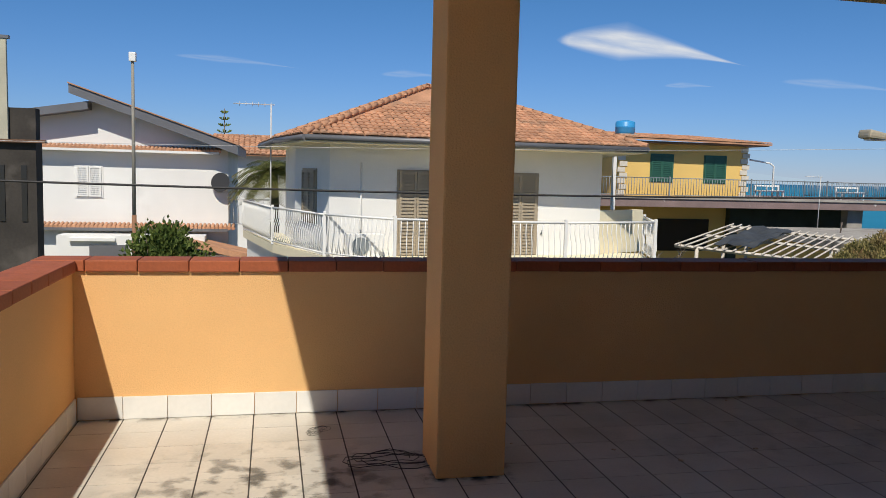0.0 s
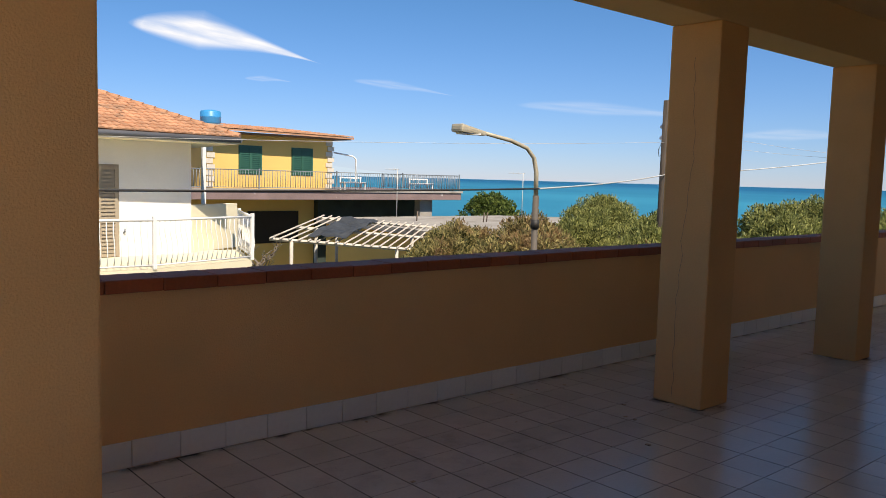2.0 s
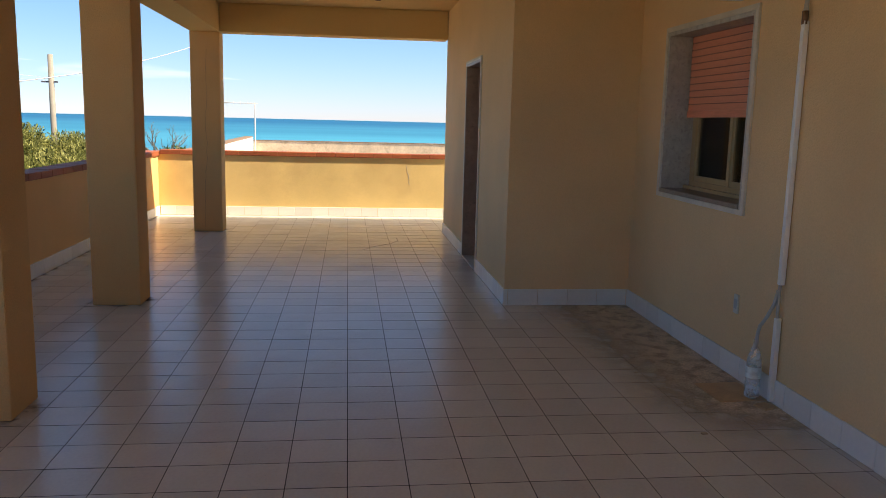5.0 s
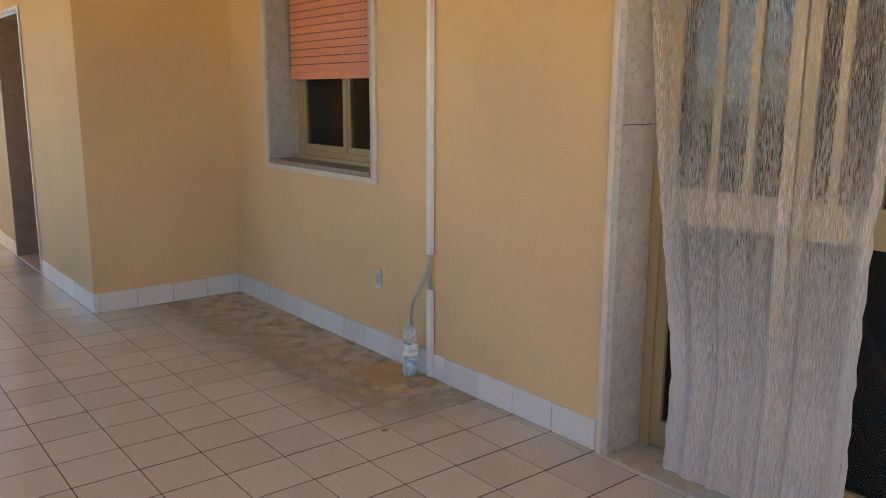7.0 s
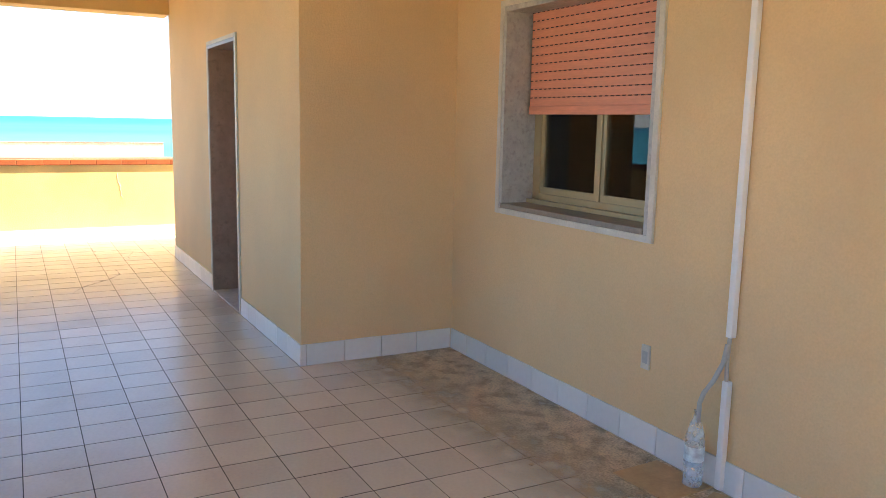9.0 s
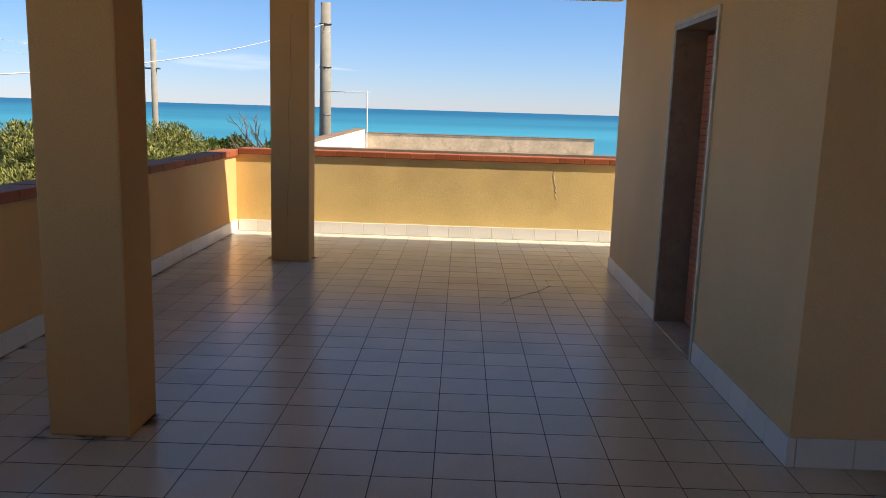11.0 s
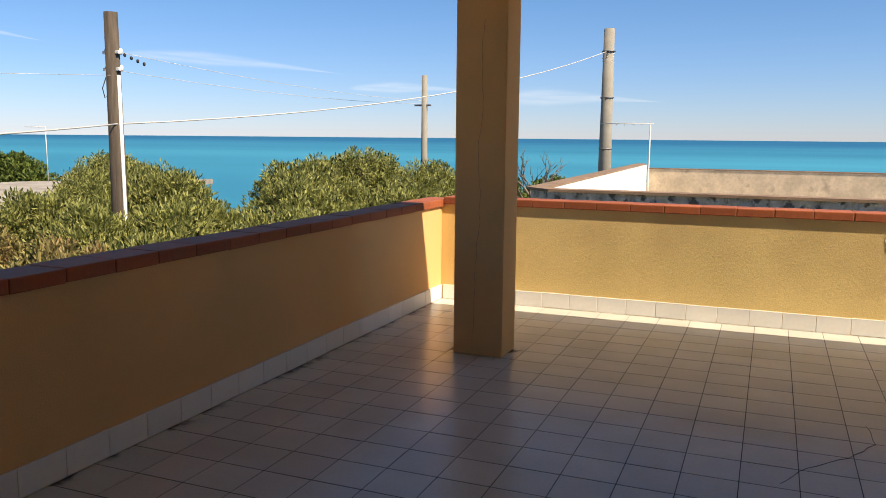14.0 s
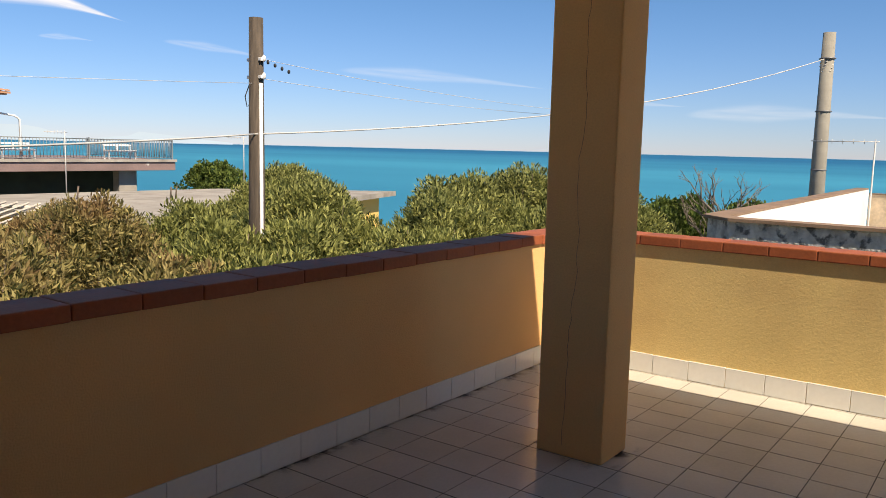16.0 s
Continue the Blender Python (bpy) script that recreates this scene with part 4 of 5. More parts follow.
BUSHES = (
    (12.2, 6.0, 0.62, 1.7, 1.4, LEAF_DRY), (13.5, 6.7, 0.62, 1.5, 1.4, LEAF_DRY), (15.2, 5.0, 0.30, 1.4, 1.2, LEAF_DRY), (16.4, 4.6, 0.2, 1.5, 1.2, LEAF), (16.5, 6.0, 0.5, 1.1, 1.1, LEAF), (14.2, 4.2, 0.15, 1.4, 1.1, LEAF_DRY),
    (25.4, 14.3, 1.10, 2.1, 1.9, LEAF), (23.6, 12.6, 0.75, 1.9, 1.7, LEAF), (19.0, 6.9, 0.92, 1.45, 1.4, LEAF), (20.6, 8.2, 0.9, 1.5, 1.5, LEAF), (17.4, 5.5, 0.50, 1.3, 1.3, LEAF), (20.4, 5.0, 0.85, 1.9, 1.5, LEAF), (18.8, 4.2, 0.5, 1.8, 1.3, LEAF),
    (22.6, 6.2, 1.15, 1.9, 1.6, LEAF), (24.8, 6.0, 1.35, 1.9, 1.6, LEAF), (22.6, 4.0, 0.65, 2.0, 1.5, LEAF), (26.4, 4.9, 1.0, 1.9, 1.5, LEAF), (24.6, 3.4, 0.55, 1.9, 1.3, LEAF), (12.8, 4.4, 0.1, 1.6, 1.1, LEAF_DRY),
    (17.1, 10.4, 0.57, 1.8, 1.5, LEAF_DRY), (15.4, 11.2, 0.3, 1.7, 1.4, LEAF_DRY), (19.4, 15.6, 0.1, 1.7, 1.5, LEAF_DRY), (19.6, 10.8, 0.45, 1.8, 1.6, LEAF))
for i, (x, y, top, wx, wy, m) in enumerate(BUSHES):
    bush(x, y, top, wx, wy, 31000, m, "dense oleander bush with russet dry flower heads" if m is LEAF_DRY else "dense green oleander bush beyond the parapet", 20 + i)
bush(35.0, 30, 0.72, 2.0, 1.8, 9000, LEAF_DARK, "round clipped dark green shrub by the shore", 50, 0.16, "round_shrub", "round shrubs", 0.3)
bush(30.0, 4.4, 0.62, 1.6, 1.3, 9000, LEAF_DARK, "low dark green shrub behind the neighbour's wall", 51, 0.13, "shrub", "shrubs", 0.3)
bush(31.6, 3.2, 0.40, 1.5, 1.2, 7000, LEAF_DARK, "low dark green shrub behind the neighbour's wall", 52, 0.13, "shrub", "shrubs", 0.3)
bush(-0.85, 11.2, 0.55, 0.95, 0.9, 7000, LEAF_DARK, "leafy citrus tree with a few pale fruits", 53, 0.11, "citrus_tree", "citrus trees", 0.3)


def bare_tree(x, y, top, seed, spread, name="bare_tree", label="leafless grey tree with fine twigs"):
    rg = random.Random(seed)
    e = thing(name, (x, y, -3.4), label, "tree")
    trunk, crown = bmesh.new(), bmesh.new()
    H = top + 3.4
    tube(trunk, [(0, 0, 0), (0.05, 0.02, H * 0.4), (0, 0, H * 0.72)], 0.09, 8, 0.05)

    def limb(bm, p, d, ln, r, depth):
        q = p + d * ln * 0.5 + Vector((rg.uniform(-1, 1), rg.uniform(-1, 1), rg.uniform(-0.3, 0.6))) * ln * 0.12
        t = p + d * ln
        tube(bm, [p, q, t], r, 5, r * 0.55)
        if depth:
            for k in range(3):
                nd = (d + Vector((rg.uniform(-1, 1), rg.uniform(-1, 1), rg.uniform(-0.25, 0.8))) * 0.75).normalized()
                limb(bm, t if k else q, nd, ln * rg.uniform(0.5, 0.75), r * 0.55, depth - 1)

    for k in range(7):
        a = k * 2.4
        limb(crown, Vector((0, 0, H * (0.5 + 0.035 * k))), Vector((math.cos(a) * spread, math.sin(a) * spread, 0.9)).normalized(), H * 0.16, 0.04, 3)
    part("trunk", trunk, TWIG, e)
    part("crown", crown, TWIG, e)
    return e


bare_tree(28.6, 2.95, 1.35, 3, 0.8)
bare_tree(13.0, 17.5, -0.3, 6, 1.2, "dry_shrub", "tangled leafless dry shrub beside the pergola")
bare_tree(-3.1, 9.2, -0.3, 9, 0.7, "dry_shrub", "leafless twiggy shrub by the sooty house")

palm = thing("palm_tree", (1.25, 23.5, -3.1), "feathery palm tree with drooping yellow-green fronds", "tree")
part("trunk", T([(0, 0, 0), (0.05, 0, 2.5), (0, 0, 4.6)], 0.2, 10, 0.15), BARK, palm)
rgp = random.Random(8)
for k in range(46):
    a, el = k * 2.4, rgp.uniform(-0.2, 1.2)
    bm = bmesh.new()
    spine = []
    for i in range(10):
        u = i / 9
        r = 1.5 * u * math.cos(el * (1 - 0.5 * u))
        z = 4.6 + 1.3 * u * math.sin(el) - 1.0 * u * u
        spine.append(Vector((math.cos(a) * r, math.sin(a) * r, z)))
    sdv = Vector((-math.sin(a), math.cos(a), 0))
    for i in range(1, 10):
        for s in (-1, 1):
            for o in (0, 0.25, 0.5, 0.75):
                p = spine[i].lerp(spine[i - 1], o)
                w = (spine[i] - spine[i - 1]) * 0.25
                bm.faces.new([bm.verts.new(q) for q in (p, p + sdv * s * 0.35 + w * 2 - Vector((0, 0, 0.12)), p + w * 0.8)])
    part("frond", bm, PALMLEAF, palm)
arau = thing("araucaria_tree", (-1.75, 48, -3.4), "thin tiered araucaria tree far behind the houses", "tree")
part("trunk", T([(0, 0, 0), (0, 0, 8.7)], 0.10, 8, 0.02), BARK, arau)
for k in range(9):
    z = 5.2 + k * 0.40
    rr = 0.85 * (1 - k / 11)
    bm = bmesh.new()
    for j in range(6):
        a = j * 1.047 + k * 0.5
        tube(bm, [(0, 0, z), (math.cos(a) * rr * 0.6, math.sin(a) * rr * 0.6, z + 0.02), (math.cos(a) * rr, math.sin(a) * rr, z + 0.14)], 0.02, 5, 0.05)
    part("tier", bm, LEAF_DARK, arau)


# ---- roofs ----
def tiled_slope(name, poly, parent, pitch=0.16, row=0.25):
    """Rows of barrel tiles on one flat slope given as a 3D polygon whose first edge is the eave."""
    P = [Vector(p) for p in poly]
    ex = (P[1] - P[0]).normalized()
    nz = ex.cross(P[2] - P[0]).normalized()
    if nz.z < 0:
        nz = -nz
    ey = nz.cross(ex)
    q = [((p - P[0]).dot(ex), (p - P[0]).dot(ey)) for p in P]
    if max(v for _, v in q) < 0.01:
        ey = -ey
        q = [((p - P[0]).dot(ex), (p - P[0]).dot(ey)) for p in P]

    def inside(u, v):
        c, j = False, len(q) - 1
        for i in range(len(q)):
            if (q[i][1] > v) != (q[j][1] > v) and u < (q[j][0] - q[i][0]) * (v - q[i][1]) / (q[j][1] - q[i][1]) + q[i][0]:
                c = not c
            j = i
        return c

    rg = random.Random(len(name) + int(P[0].x * 10))
    verts, faces = [], []
    vmax, umin, umax = max(v for _, v in q), min(u for u, _ in q), max(u for u, _ in q)
    for r in range(int(vmax / row) + 1):
        for c in range(int((umax - umin) / pitch) + 1):
            u, v = umin + c * pitch + pitch / 2, r * row
            if not inside(u, v + row * 0.5):
                continue
            j = rg.uniform(-0.012, 0.012)
            k0 = len(verts)
            for vv, lift, rad in ((v - 0.03, 0.035, pitch * 0.47), (v + row, 0.01, pitch * 0.42)):
                for a in (0, 45, 90, 135, 180):
                    verts.append(P[0] + ex * (u + j + math.cos(radians(a)) * rad * 1.08) + ey * vv + nz * (lift + math.sin(radians(a)) * pitch * 0.24))
            for a in range(4):
                faces.append((k0 + a, k0 + a + 1, k0 + a + 6, k0 + a + 5))
            faces.append((k0, k0 + 4, k0 + 3, k0 + 2, k0 + 1))
    me = bpy.data.meshes.new(name)
    me.from_pydata([tuple(v) for v in verts], [], faces)
    me.materials.append(ROOF)
    ob = new("roof_tiles", me)
    ob.parent = parent
    tagged(ob, "sun-bleached clay barrel tiles", kind="stuff")
    base = bmesh.new()
    lo = [base.verts.new(p) for p in P]
    hi = [base.verts.new(p - nz * 0.08) for p in P]
    base.faces.new(lo), base.faces.new(hi[::-1])
    for i in range(len(P)):
        base.faces.new((lo[i], lo[(i + 1) % len(P)], hi[(i + 1) % len(P)], hi[i]))
    part("roof_deck", base, ROOF, parent)


def rail(parent, pts, z0, z1, m, post_r=0.03, gap=0.12, bulge=0.0, posts=True):
    """An iron balustrade along a polyline: posts, rails and bars, each a part."""
    pts = [Vector((x, y, 0)) for x, y in pts]
    for i, (a, c) in enumerate(zip(pts, pts[1:])):
        d = (c - a).normalized()
        nn = Vector((d.y, -d.x, 0))
        part("top_rail", T([a + Vector((0, 0, z1)), c + Vector((0, 0, z1))], post_r * 0.8, 6), m, parent)
        part("bottom_rail", T([a + Vector((0, 0, z0 + 0.08)), c + Vector((0, 0, z0 + 0.08))], post_r * 0.6, 6), m, parent)
        n = int((c - a).length / gap)
        shape = [(z0 + 0.08, 0), (z0 + 0.3, bulge), (z0 + 0.5, bulge * 0.8), (z0 + 0.72, -bulge * 0.2), (z1, 0)] if bulge else [(z0 + 0.08, 0), (z1, 0)]
        me = mesh_of(T([nn * o + Vector((0, 0, z)) for z, o in shape], 0.011 if bulge else 0.014, 5), "baluster", m)
        for k in range(1, n):
            piece("baluster", me, parent, a.lerp(c, k / n))
        if posts:
            part("post", B(-post_r, -post_r, z0, post_r, post_r, z1 + 0.07, 0.006), m, parent).location = a
    if posts:
        part("post", B(-post_r, -post_r, z0, post_r, post_r, z1 + 0.07, 0.006), m, parent).location = pts[-1]


def shutters(parent, m, loc, rz, w, h, louvres, slatted=True):
    """A closed pair of louvred shutters in a frame, on a wall."""
    e = part("window", B(-w / 2 - 0.05, -0.02, -0.05, w / 2 + 0.05, 0.05, h + 0.05, 0.004), m, parent)
    e.location, e.rotation_euler = loc, (0, 0, rz)
    me = mesh_of(B(-w / 4 + 0.06, -0.05, 0, w / 4 - 0.06, -0.025, h / louvres * 0.62), "louvre", m)
    for s in (-1, 1):
        f = bmesh.new()
        x = s * w / 4
        for a in ((x - w / 4 + 0.005, 0, x - w / 4 + 0.06, h), (x + w / 4 - 0.06, 0, x + w / 4 - 0.005, h), (x - w / 4 + 0.06, 0, x + w / 4 - 0.06, 0.06), (x - w / 4 + 0.06, h - 0.06, x + w / 4 - 0.06, h)):
            box(f, a[0], -0.06, a[1], a[2], -0.021, a[3])
        part("shutter", f, m, e)
        for k in range(1, louvres - 1):
            piece("louvre", me, e, (x, 0, h * k / louvres))
    return e


# ---- white house with hipped roof ----
house = thing("house", (0, 0, 0), "white house with hipped clay-tile roof and curved balcony", "house")
fx = Vector((8.2, 1.34, 0)).normalized()
ang = math.atan2(fx.y, fx.x)
body = [(2.45, 13.15), (9.35, 13.95), (9.9, 20), (1.6, 20), (1.75, 15.3)]
part("wall", prism(body, -3.4, 2.22), WHITE, house)
EV = [(1.85, 12.12, 2.32), (10.03, 12.86, 2.30), (11.6, 20.6, 2.30), (0.8, 20.6, 2.30), (1.26, 15.16, 2.30)]
AP0, AP1 = (5.27, 16.5, 3.87), (6.4, 17.2, 3.87)
tiled_slope("slope_a", [EV[0], EV[1], AP1, AP0], house)
tiled_slope("slope_b", [EV[1], EV[2], AP1], house)
tiled_slope("slope_c", [EV[4], EV[0], AP0], house)
tiled_slope("slope_d", [EV[3], EV[4], AP0], house)
tiled_slope("slope_e", [EV[2], EV[3], AP0, AP1], house)
for a, c in ((EV[0], AP0), (EV[1], AP1), (EV[4], AP0), (AP0, AP1)):
    a, c = Vector(a), Vector(c)
    n = int((c - a).length / 0.3)
    me = mesh_of(T([Vector((0, 0, 0)), (c - a) / n * 0.98], 0.075, 8, 0.06), "ridge_tile", ROOF)
    for k in range(n):
        piece("ridge_tile", me, house, a.lerp(c, k / n) + Vector((0, 0, 0.04)))
bm = prism([(p[0], p[1]) for p in EV], 2.16, 2.215)
part("soffit", bm, CREAM, house)
bm = bmesh.new()
for a, c in zip(EV, EV[1:] + EV[:1]):
    tube(bm, [(a[0], a[1], 2.25), (c[0], c[1], 2.25)], 0.07, 6)
part("gutter", bm, GREYTRIM, house)


def on_front(s, z, off=0.0):
    a, c = Vector((2.45, 13.15, z)), Vector((9.35, 13.95, z))
    d = (c - a).normalized()
    return a + d * s + Vector((d.y, -d.x, 0)) * off


ra = math.atan2(0.8, 6.9)
shutters(house, TAUPE, on_front(2.05, -0.38, 0.0), ra, 0.85, 1.95, 24)
shutters(house, TAUPE, on_front(4.72, -0.38, 0.0), ra, 0.85, 1.95, 24)
shutters(house, TAUPE, (2.06, 14.3, 0.35), math.atan2(-2.15, 0.7) , 0.8, 1.2, 16)
for s in (0.72, 3.0, 5.3):
    part("wall_lamp", T([on_front(s, 0.12, 0.0), on_front(s, 0.16, 0.06), on_front(s, 0.22, 0.06)], 0.02, 6), RAILG, house)
part("downpipe", T([on_front(0.72, -0.3, 0.04), on_front(0.72, 1.75, 0.04)], 0.022, 6), RAILW, house)
acu = part("outdoor_unit", B(-0.4, -0.15, 0.0, 0.4, 0.15, 0.55, 0.02), RAILW, house, "white outdoor air conditioner")
acu.location, acu.rotation_euler = on_front(0.75, -0.40, 0.3), (0, 0, ra)
fan = part("fan_grille", lathe([(0.20, 0), (0.205, 0.01), (0.20, 0.012)], 20), RAILG, acu)
fan.matrix_basis = pose(-0.12, -0.155, 0.28, 90, 0, 0)
BAL = [(0.3, 21.0), (1.2, 16.2), (2.35, 13.2), (3.75, 11.75), (5.5, 11.3), (7.4, 11.2), (9.85, 11.9), (10.7, 14.2)]
part("balcony_slab", prism(BAL + [(9.0, 14.6), (2.3, 14.5), (1.5, 20)], -0.62, -0.40), CREAM, house)
low = [(p[0] + 0.12, p[1] + 0.15) for p in BAL]
part("lower_wall", prism(low + [(9.0, 14.8), (1.6, 20)], -3.4, -0.622), WHITE, house)
rail(house, BAL, -0.40, 0.56, RAILW, 0.035, 0.125, 0.07)
part("side_wall", prism([(9.35, 13.95), (11.0, 14.9), (10.9, 15.1), (9.3, 14.1)], -0.40, 0.72), CREAM, house)
part("porch_post", B(-0.05, -0.05, -0.4, 0.05, 0.05, 2.2), RAILW, house).location = (11.0, 16.9, 0)

# ---- yellow house ----
yh = thing("house", (0, 0, 0), "yellow house with green shutters above a wide railed terrace", "house")
part("upper_wall", B(17.8, 31.5, 0.6, 24.75, 38, 3.35), YELLOW, yh)
tiled_slope("yellow_roof", [(16.9, 30.6, 3.52), (25.5, 30.6, 3.42), (25.5, 38.6, 4.1), (16.9, 38.6, 4.2)], yh, 0.26, 0.4)
part("fascia", B(17.0, 30.7, 3.30, 25.4, 38.5, 3.38), BROWNWOOD, yh)
for x in (20.05, 22.95):
    shutters(yh, GREEN, (x, 31.49, 1.45), 0, 1.15, 1.3, 14)
q_me = mesh_of(B(-0.2, -0.03, 0, 0.2, 0.02, 0.24, 0.01), "quoin", STONE_EDGE)
for k in range(9):
    for x in (17.95, 24.6):
        piece("quoin", q_me, yh, (x + (0.05 if k % 2 else -0.05), 31.48, 0.75 + k * 0.28))
part("terrace_slab", B(15.5, 30.4, 0.22, 33.0, 39, 0.72, 0.02), MAUVE, yh)
part("slab_lip", B(15.45, 30.33, 0.62, 33.05, 30.40, 0.74), CONC, yh)
part("lower_wall", B(16.0, 33.6, -3.4, 25.0, 38, 0.22), YELLOW, yh)
part("lower_back", B(25.0, 33.2, -3.4, 32.0, 38, 0.22), mat("deep_green_black", (0.035, 0.05, 0.04), 0.8, var=0.3), yh)
part("corner_post", B(30.4, 31.0, -3.4, 31.3, 31.5, 0.22), CONC, yh)
# dark sheet on the solid wall, painting the shade inside an opening
part("dark_opening", B(21.0, 33.55, -2.2, 24.0, 33.61, -0.5), DARKGLASS_SHADE, yh)
rail(yh, [(15.6, 30.5), (20, 30.5), (24.4, 30.5), (28.7, 30.5), (32.9, 30.5), (32.9, 38)], 0.72, 1.62, RAILG, 0.03, 0.14)
part("pergola_frame", T([(26.2, 31.4, 0.72), (26.2, 31.4, 2.35), (26.0, 31.4, 2.5), (24.8, 31.4, 2.65)], 0.045, 6), RAILW, yh)
for x in (25.9, 30.6):
    seat = thing("garden_bench", (x, 31.2, 0.72), "white garden bench on the neighbour's terrace", "bench", "garden benches")
    part("seat", B(-0.7, -0.25, 0.35, 0.7, 0.25, 0.42, 0.01), RAILW, seat)
    part("backrest", B(-0.7, 0.22, 0.60, 0.7, 0.27, 0.68, 0.01), RAILW, seat)
    for lx in (-0.65, 0.0, 0.65):
        part("stile", B(lx - 0.025, 0.22, 0.42, lx + 0.025, 0.27, 0.60), RAILW, seat)
    for lx in (-0.65, 0.65):
        for ly in (-0.2, 0.2):
            part("leg", B(lx - 0.03, ly - 0.03, 0, lx + 0.03, ly + 0.03, 0.35), RAILW, seat)
tank = thing("water_tank", (18.7, 33.0, 3.80), "blue plastic water tank on the yellow house's roof", "tank")
part("shell", lathe([(0.44, 0.0), (0.49, 0.05), (0.49, 0.30), (0.51, 0.33), (0.49, 0.36), (0.49, 0.56), (0.44, 0.62), (0.2, 0.67)], 24), BLUE, tank)
part("stand", B(-0.45, -0.45, -0.14, 0.45, 0.45, 0.0), CONC, tank)

# ---- pergola and flat-roofed shed ----
perg = thing("pergola", (0, 0, 0), "ramshackle pergola of bleached slats with a dark tarp", "pergola")
for k in range(16):
    u = k / 15
    a = Vector((14.0 + 4.0 * u, 18.6 - 1.9 * u, -0.55 - 0.32 * u))
    c = a + Vector((4.2, 3.4, 0.50))
    part("slat", T([a, c], 0.034, 4), SLATW, perg)
for u in (0.05, 0.5, 0.95):
    d = Vector((4.2, 3.4, 0.50)) * u
    part("beam", T([Vector((13.9, 18.65, -0.62)) + d, Vector((18.1, 16.65, -0.96)) + d], 0.06, 4), SLATW, perg)
    for w in (0.15, 0.9):
        p = Vector((13.9, 18.65, -0.62)).lerp(Vector((18.1, 16.65, -0.96)), w) + d
        part("post", T([(p.x, p.y, -3.4), p], 0.06, 6), SLATW, perg)
bm = bmesh.new()
g = [[bm.verts.new(Vector((15.2 + 4.2 * v * 0.8 + 1.1 * u, 18.3 + 3.4 * v * 0.8 - 0.6 * u, -0.53 + 0.50 * v * 0.8 - 0.08 * u + random.uniform(0, 0.16)))) for v in [j / 9 for j in range(10)]] for u in [i / 6 for i in range(7)]]
for i in range(6):
    for j in range(9):
        bm.faces.new((g[i][j], g[i + 1][j], g[i + 1][j + 1], g[i][j + 1]))
part("tarp", bm, TARP, perg, "crumpled dark tarp")
bin_ = thing("water_butt", (15.9, 16.6, -3.4), "green plastic water butt under the pergola", "barrel")
part("shell", lathe([(0.5, 0), (0.55, 0.1), (0.55, 1.4), (0.5, 1.6)], 18), mat("green_plastic", (0.03, 0.14, 0.10), 0.5, var=0.15), bin_)
shed = thing("shed", (0, 0, 0), "low yellow building with a weathered flat concrete roof", "building")
part("roof", prism([(20.6, 18.6), (22.6, 16.8), (24.3, 16.4), (39, 21.6), (33, 27.2), (21.5, 27.8)], -0.72, -0.5), CONC, shed)
part("wall", prism([(20.9, 18.8), (22.7, 17.2), (24.2, 16.9), (38, 21.8), (32.6, 26.8), (21.8, 27.4)], -3.4, -0.721), YELLOW, shed)
for x, y in ((27.2, 22.5), (27.5, 22.6), (24.6, 24.2)):
    part("rebar", T([(x, y, -0.5), (x + 0.05, y, -0.05)], 0.03, 5), BARK, shed)

# ---- white gabled house, sooty house, mast ----
gh = thing("house", (0, 24, 0), "white two-storey house with sloping grey-edged roof", "house")
bm = bmesh.new()
prof = [(-6.8, -3.4), (-0.3, -3.4), (-0.3, 2.15), (-4.75, 3.70), (-6.8, 3.15)]
f0, f1 = [bm.verts.new((x, 0, z)) for x, z in prof], [bm.verts.new((x, 8, z)) for x, z in prof]
bm.faces.new(f0), bm.faces.new(f1[::-1])
for i in range(5):
    bm.faces.new((f0[i], f1[i], f1[(i + 1) % 5], f0[(i + 1) % 5]))
part("wall", bm, WHITE, gh)


def slab(a, c, y0, y1, th):
    bm = bmesh.new()
    v = [bm.verts.new((x, y, z + dz)) for y in (y0, y1) for x, z in (a, c) for dz in (0, -th)]
    for f in ((0, 2, 3, 1), (4, 5, 7, 6), (0, 4, 6, 2), (1, 3, 7, 5), (0, 1, 5, 4), (2, 6, 7, 3)):
        bm.faces.new([v[i] for i in f])
    return bm


part("roof", slab((-5.3, 4.17), (0.05, 2.32), -0.75, 8.5, 0.32), GREYTRIM, gh)
part("roof", slab((-7.2, 3.2), (-4.75, 3.62), -0.65, 8.5, 0.26), GREYTRIM, gh)
part("roof_edge", slab((-5.33, 4.21), (0.08, 2.36), -0.8, 8.5, 0.04), ROOF, gh)
t_me = mesh_of(T([(0, -0.45, 0), (0, 0.05, 0.10)], 0.065, 8, 0.06), "ledge_tile", ROOF)
for k in range(48):
    piece("ledge_tile", t_me, gh, (-6.7 + k * 0.13, 0, 2.10))
    piece("ledge_tile", t_me, gh, (-6.7 + k * 0.14, 0, -0.54))
part("ledge", B(-6.8, -0.45, 2.0, -0.6, 0.0, 2.08), WHITE, gh)
part("ledge", B(-6.8, -0.45, -0.66, -0.3, 0.0, -0.56), GREYTRIM, gh)
shutters(gh, WHITE, (-4.87, -0.01, 0.47), 0, 0.8, 1.02, 14)
dish = part("satellite_dish", lathe([(0.05, -0.08), (0.25, -0.04), (0.33, 0.02), (0.34, 0.02)], 20), DISH, gh, "dark satellite dish")
dish.matrix_basis = pose(-0.55, -0.3, 1.05, 80, 0, -20)
part("low_wall", B(-5.6, -1.4, -3.4, -1.0, -0.46, -0.75), WHITE, gh)
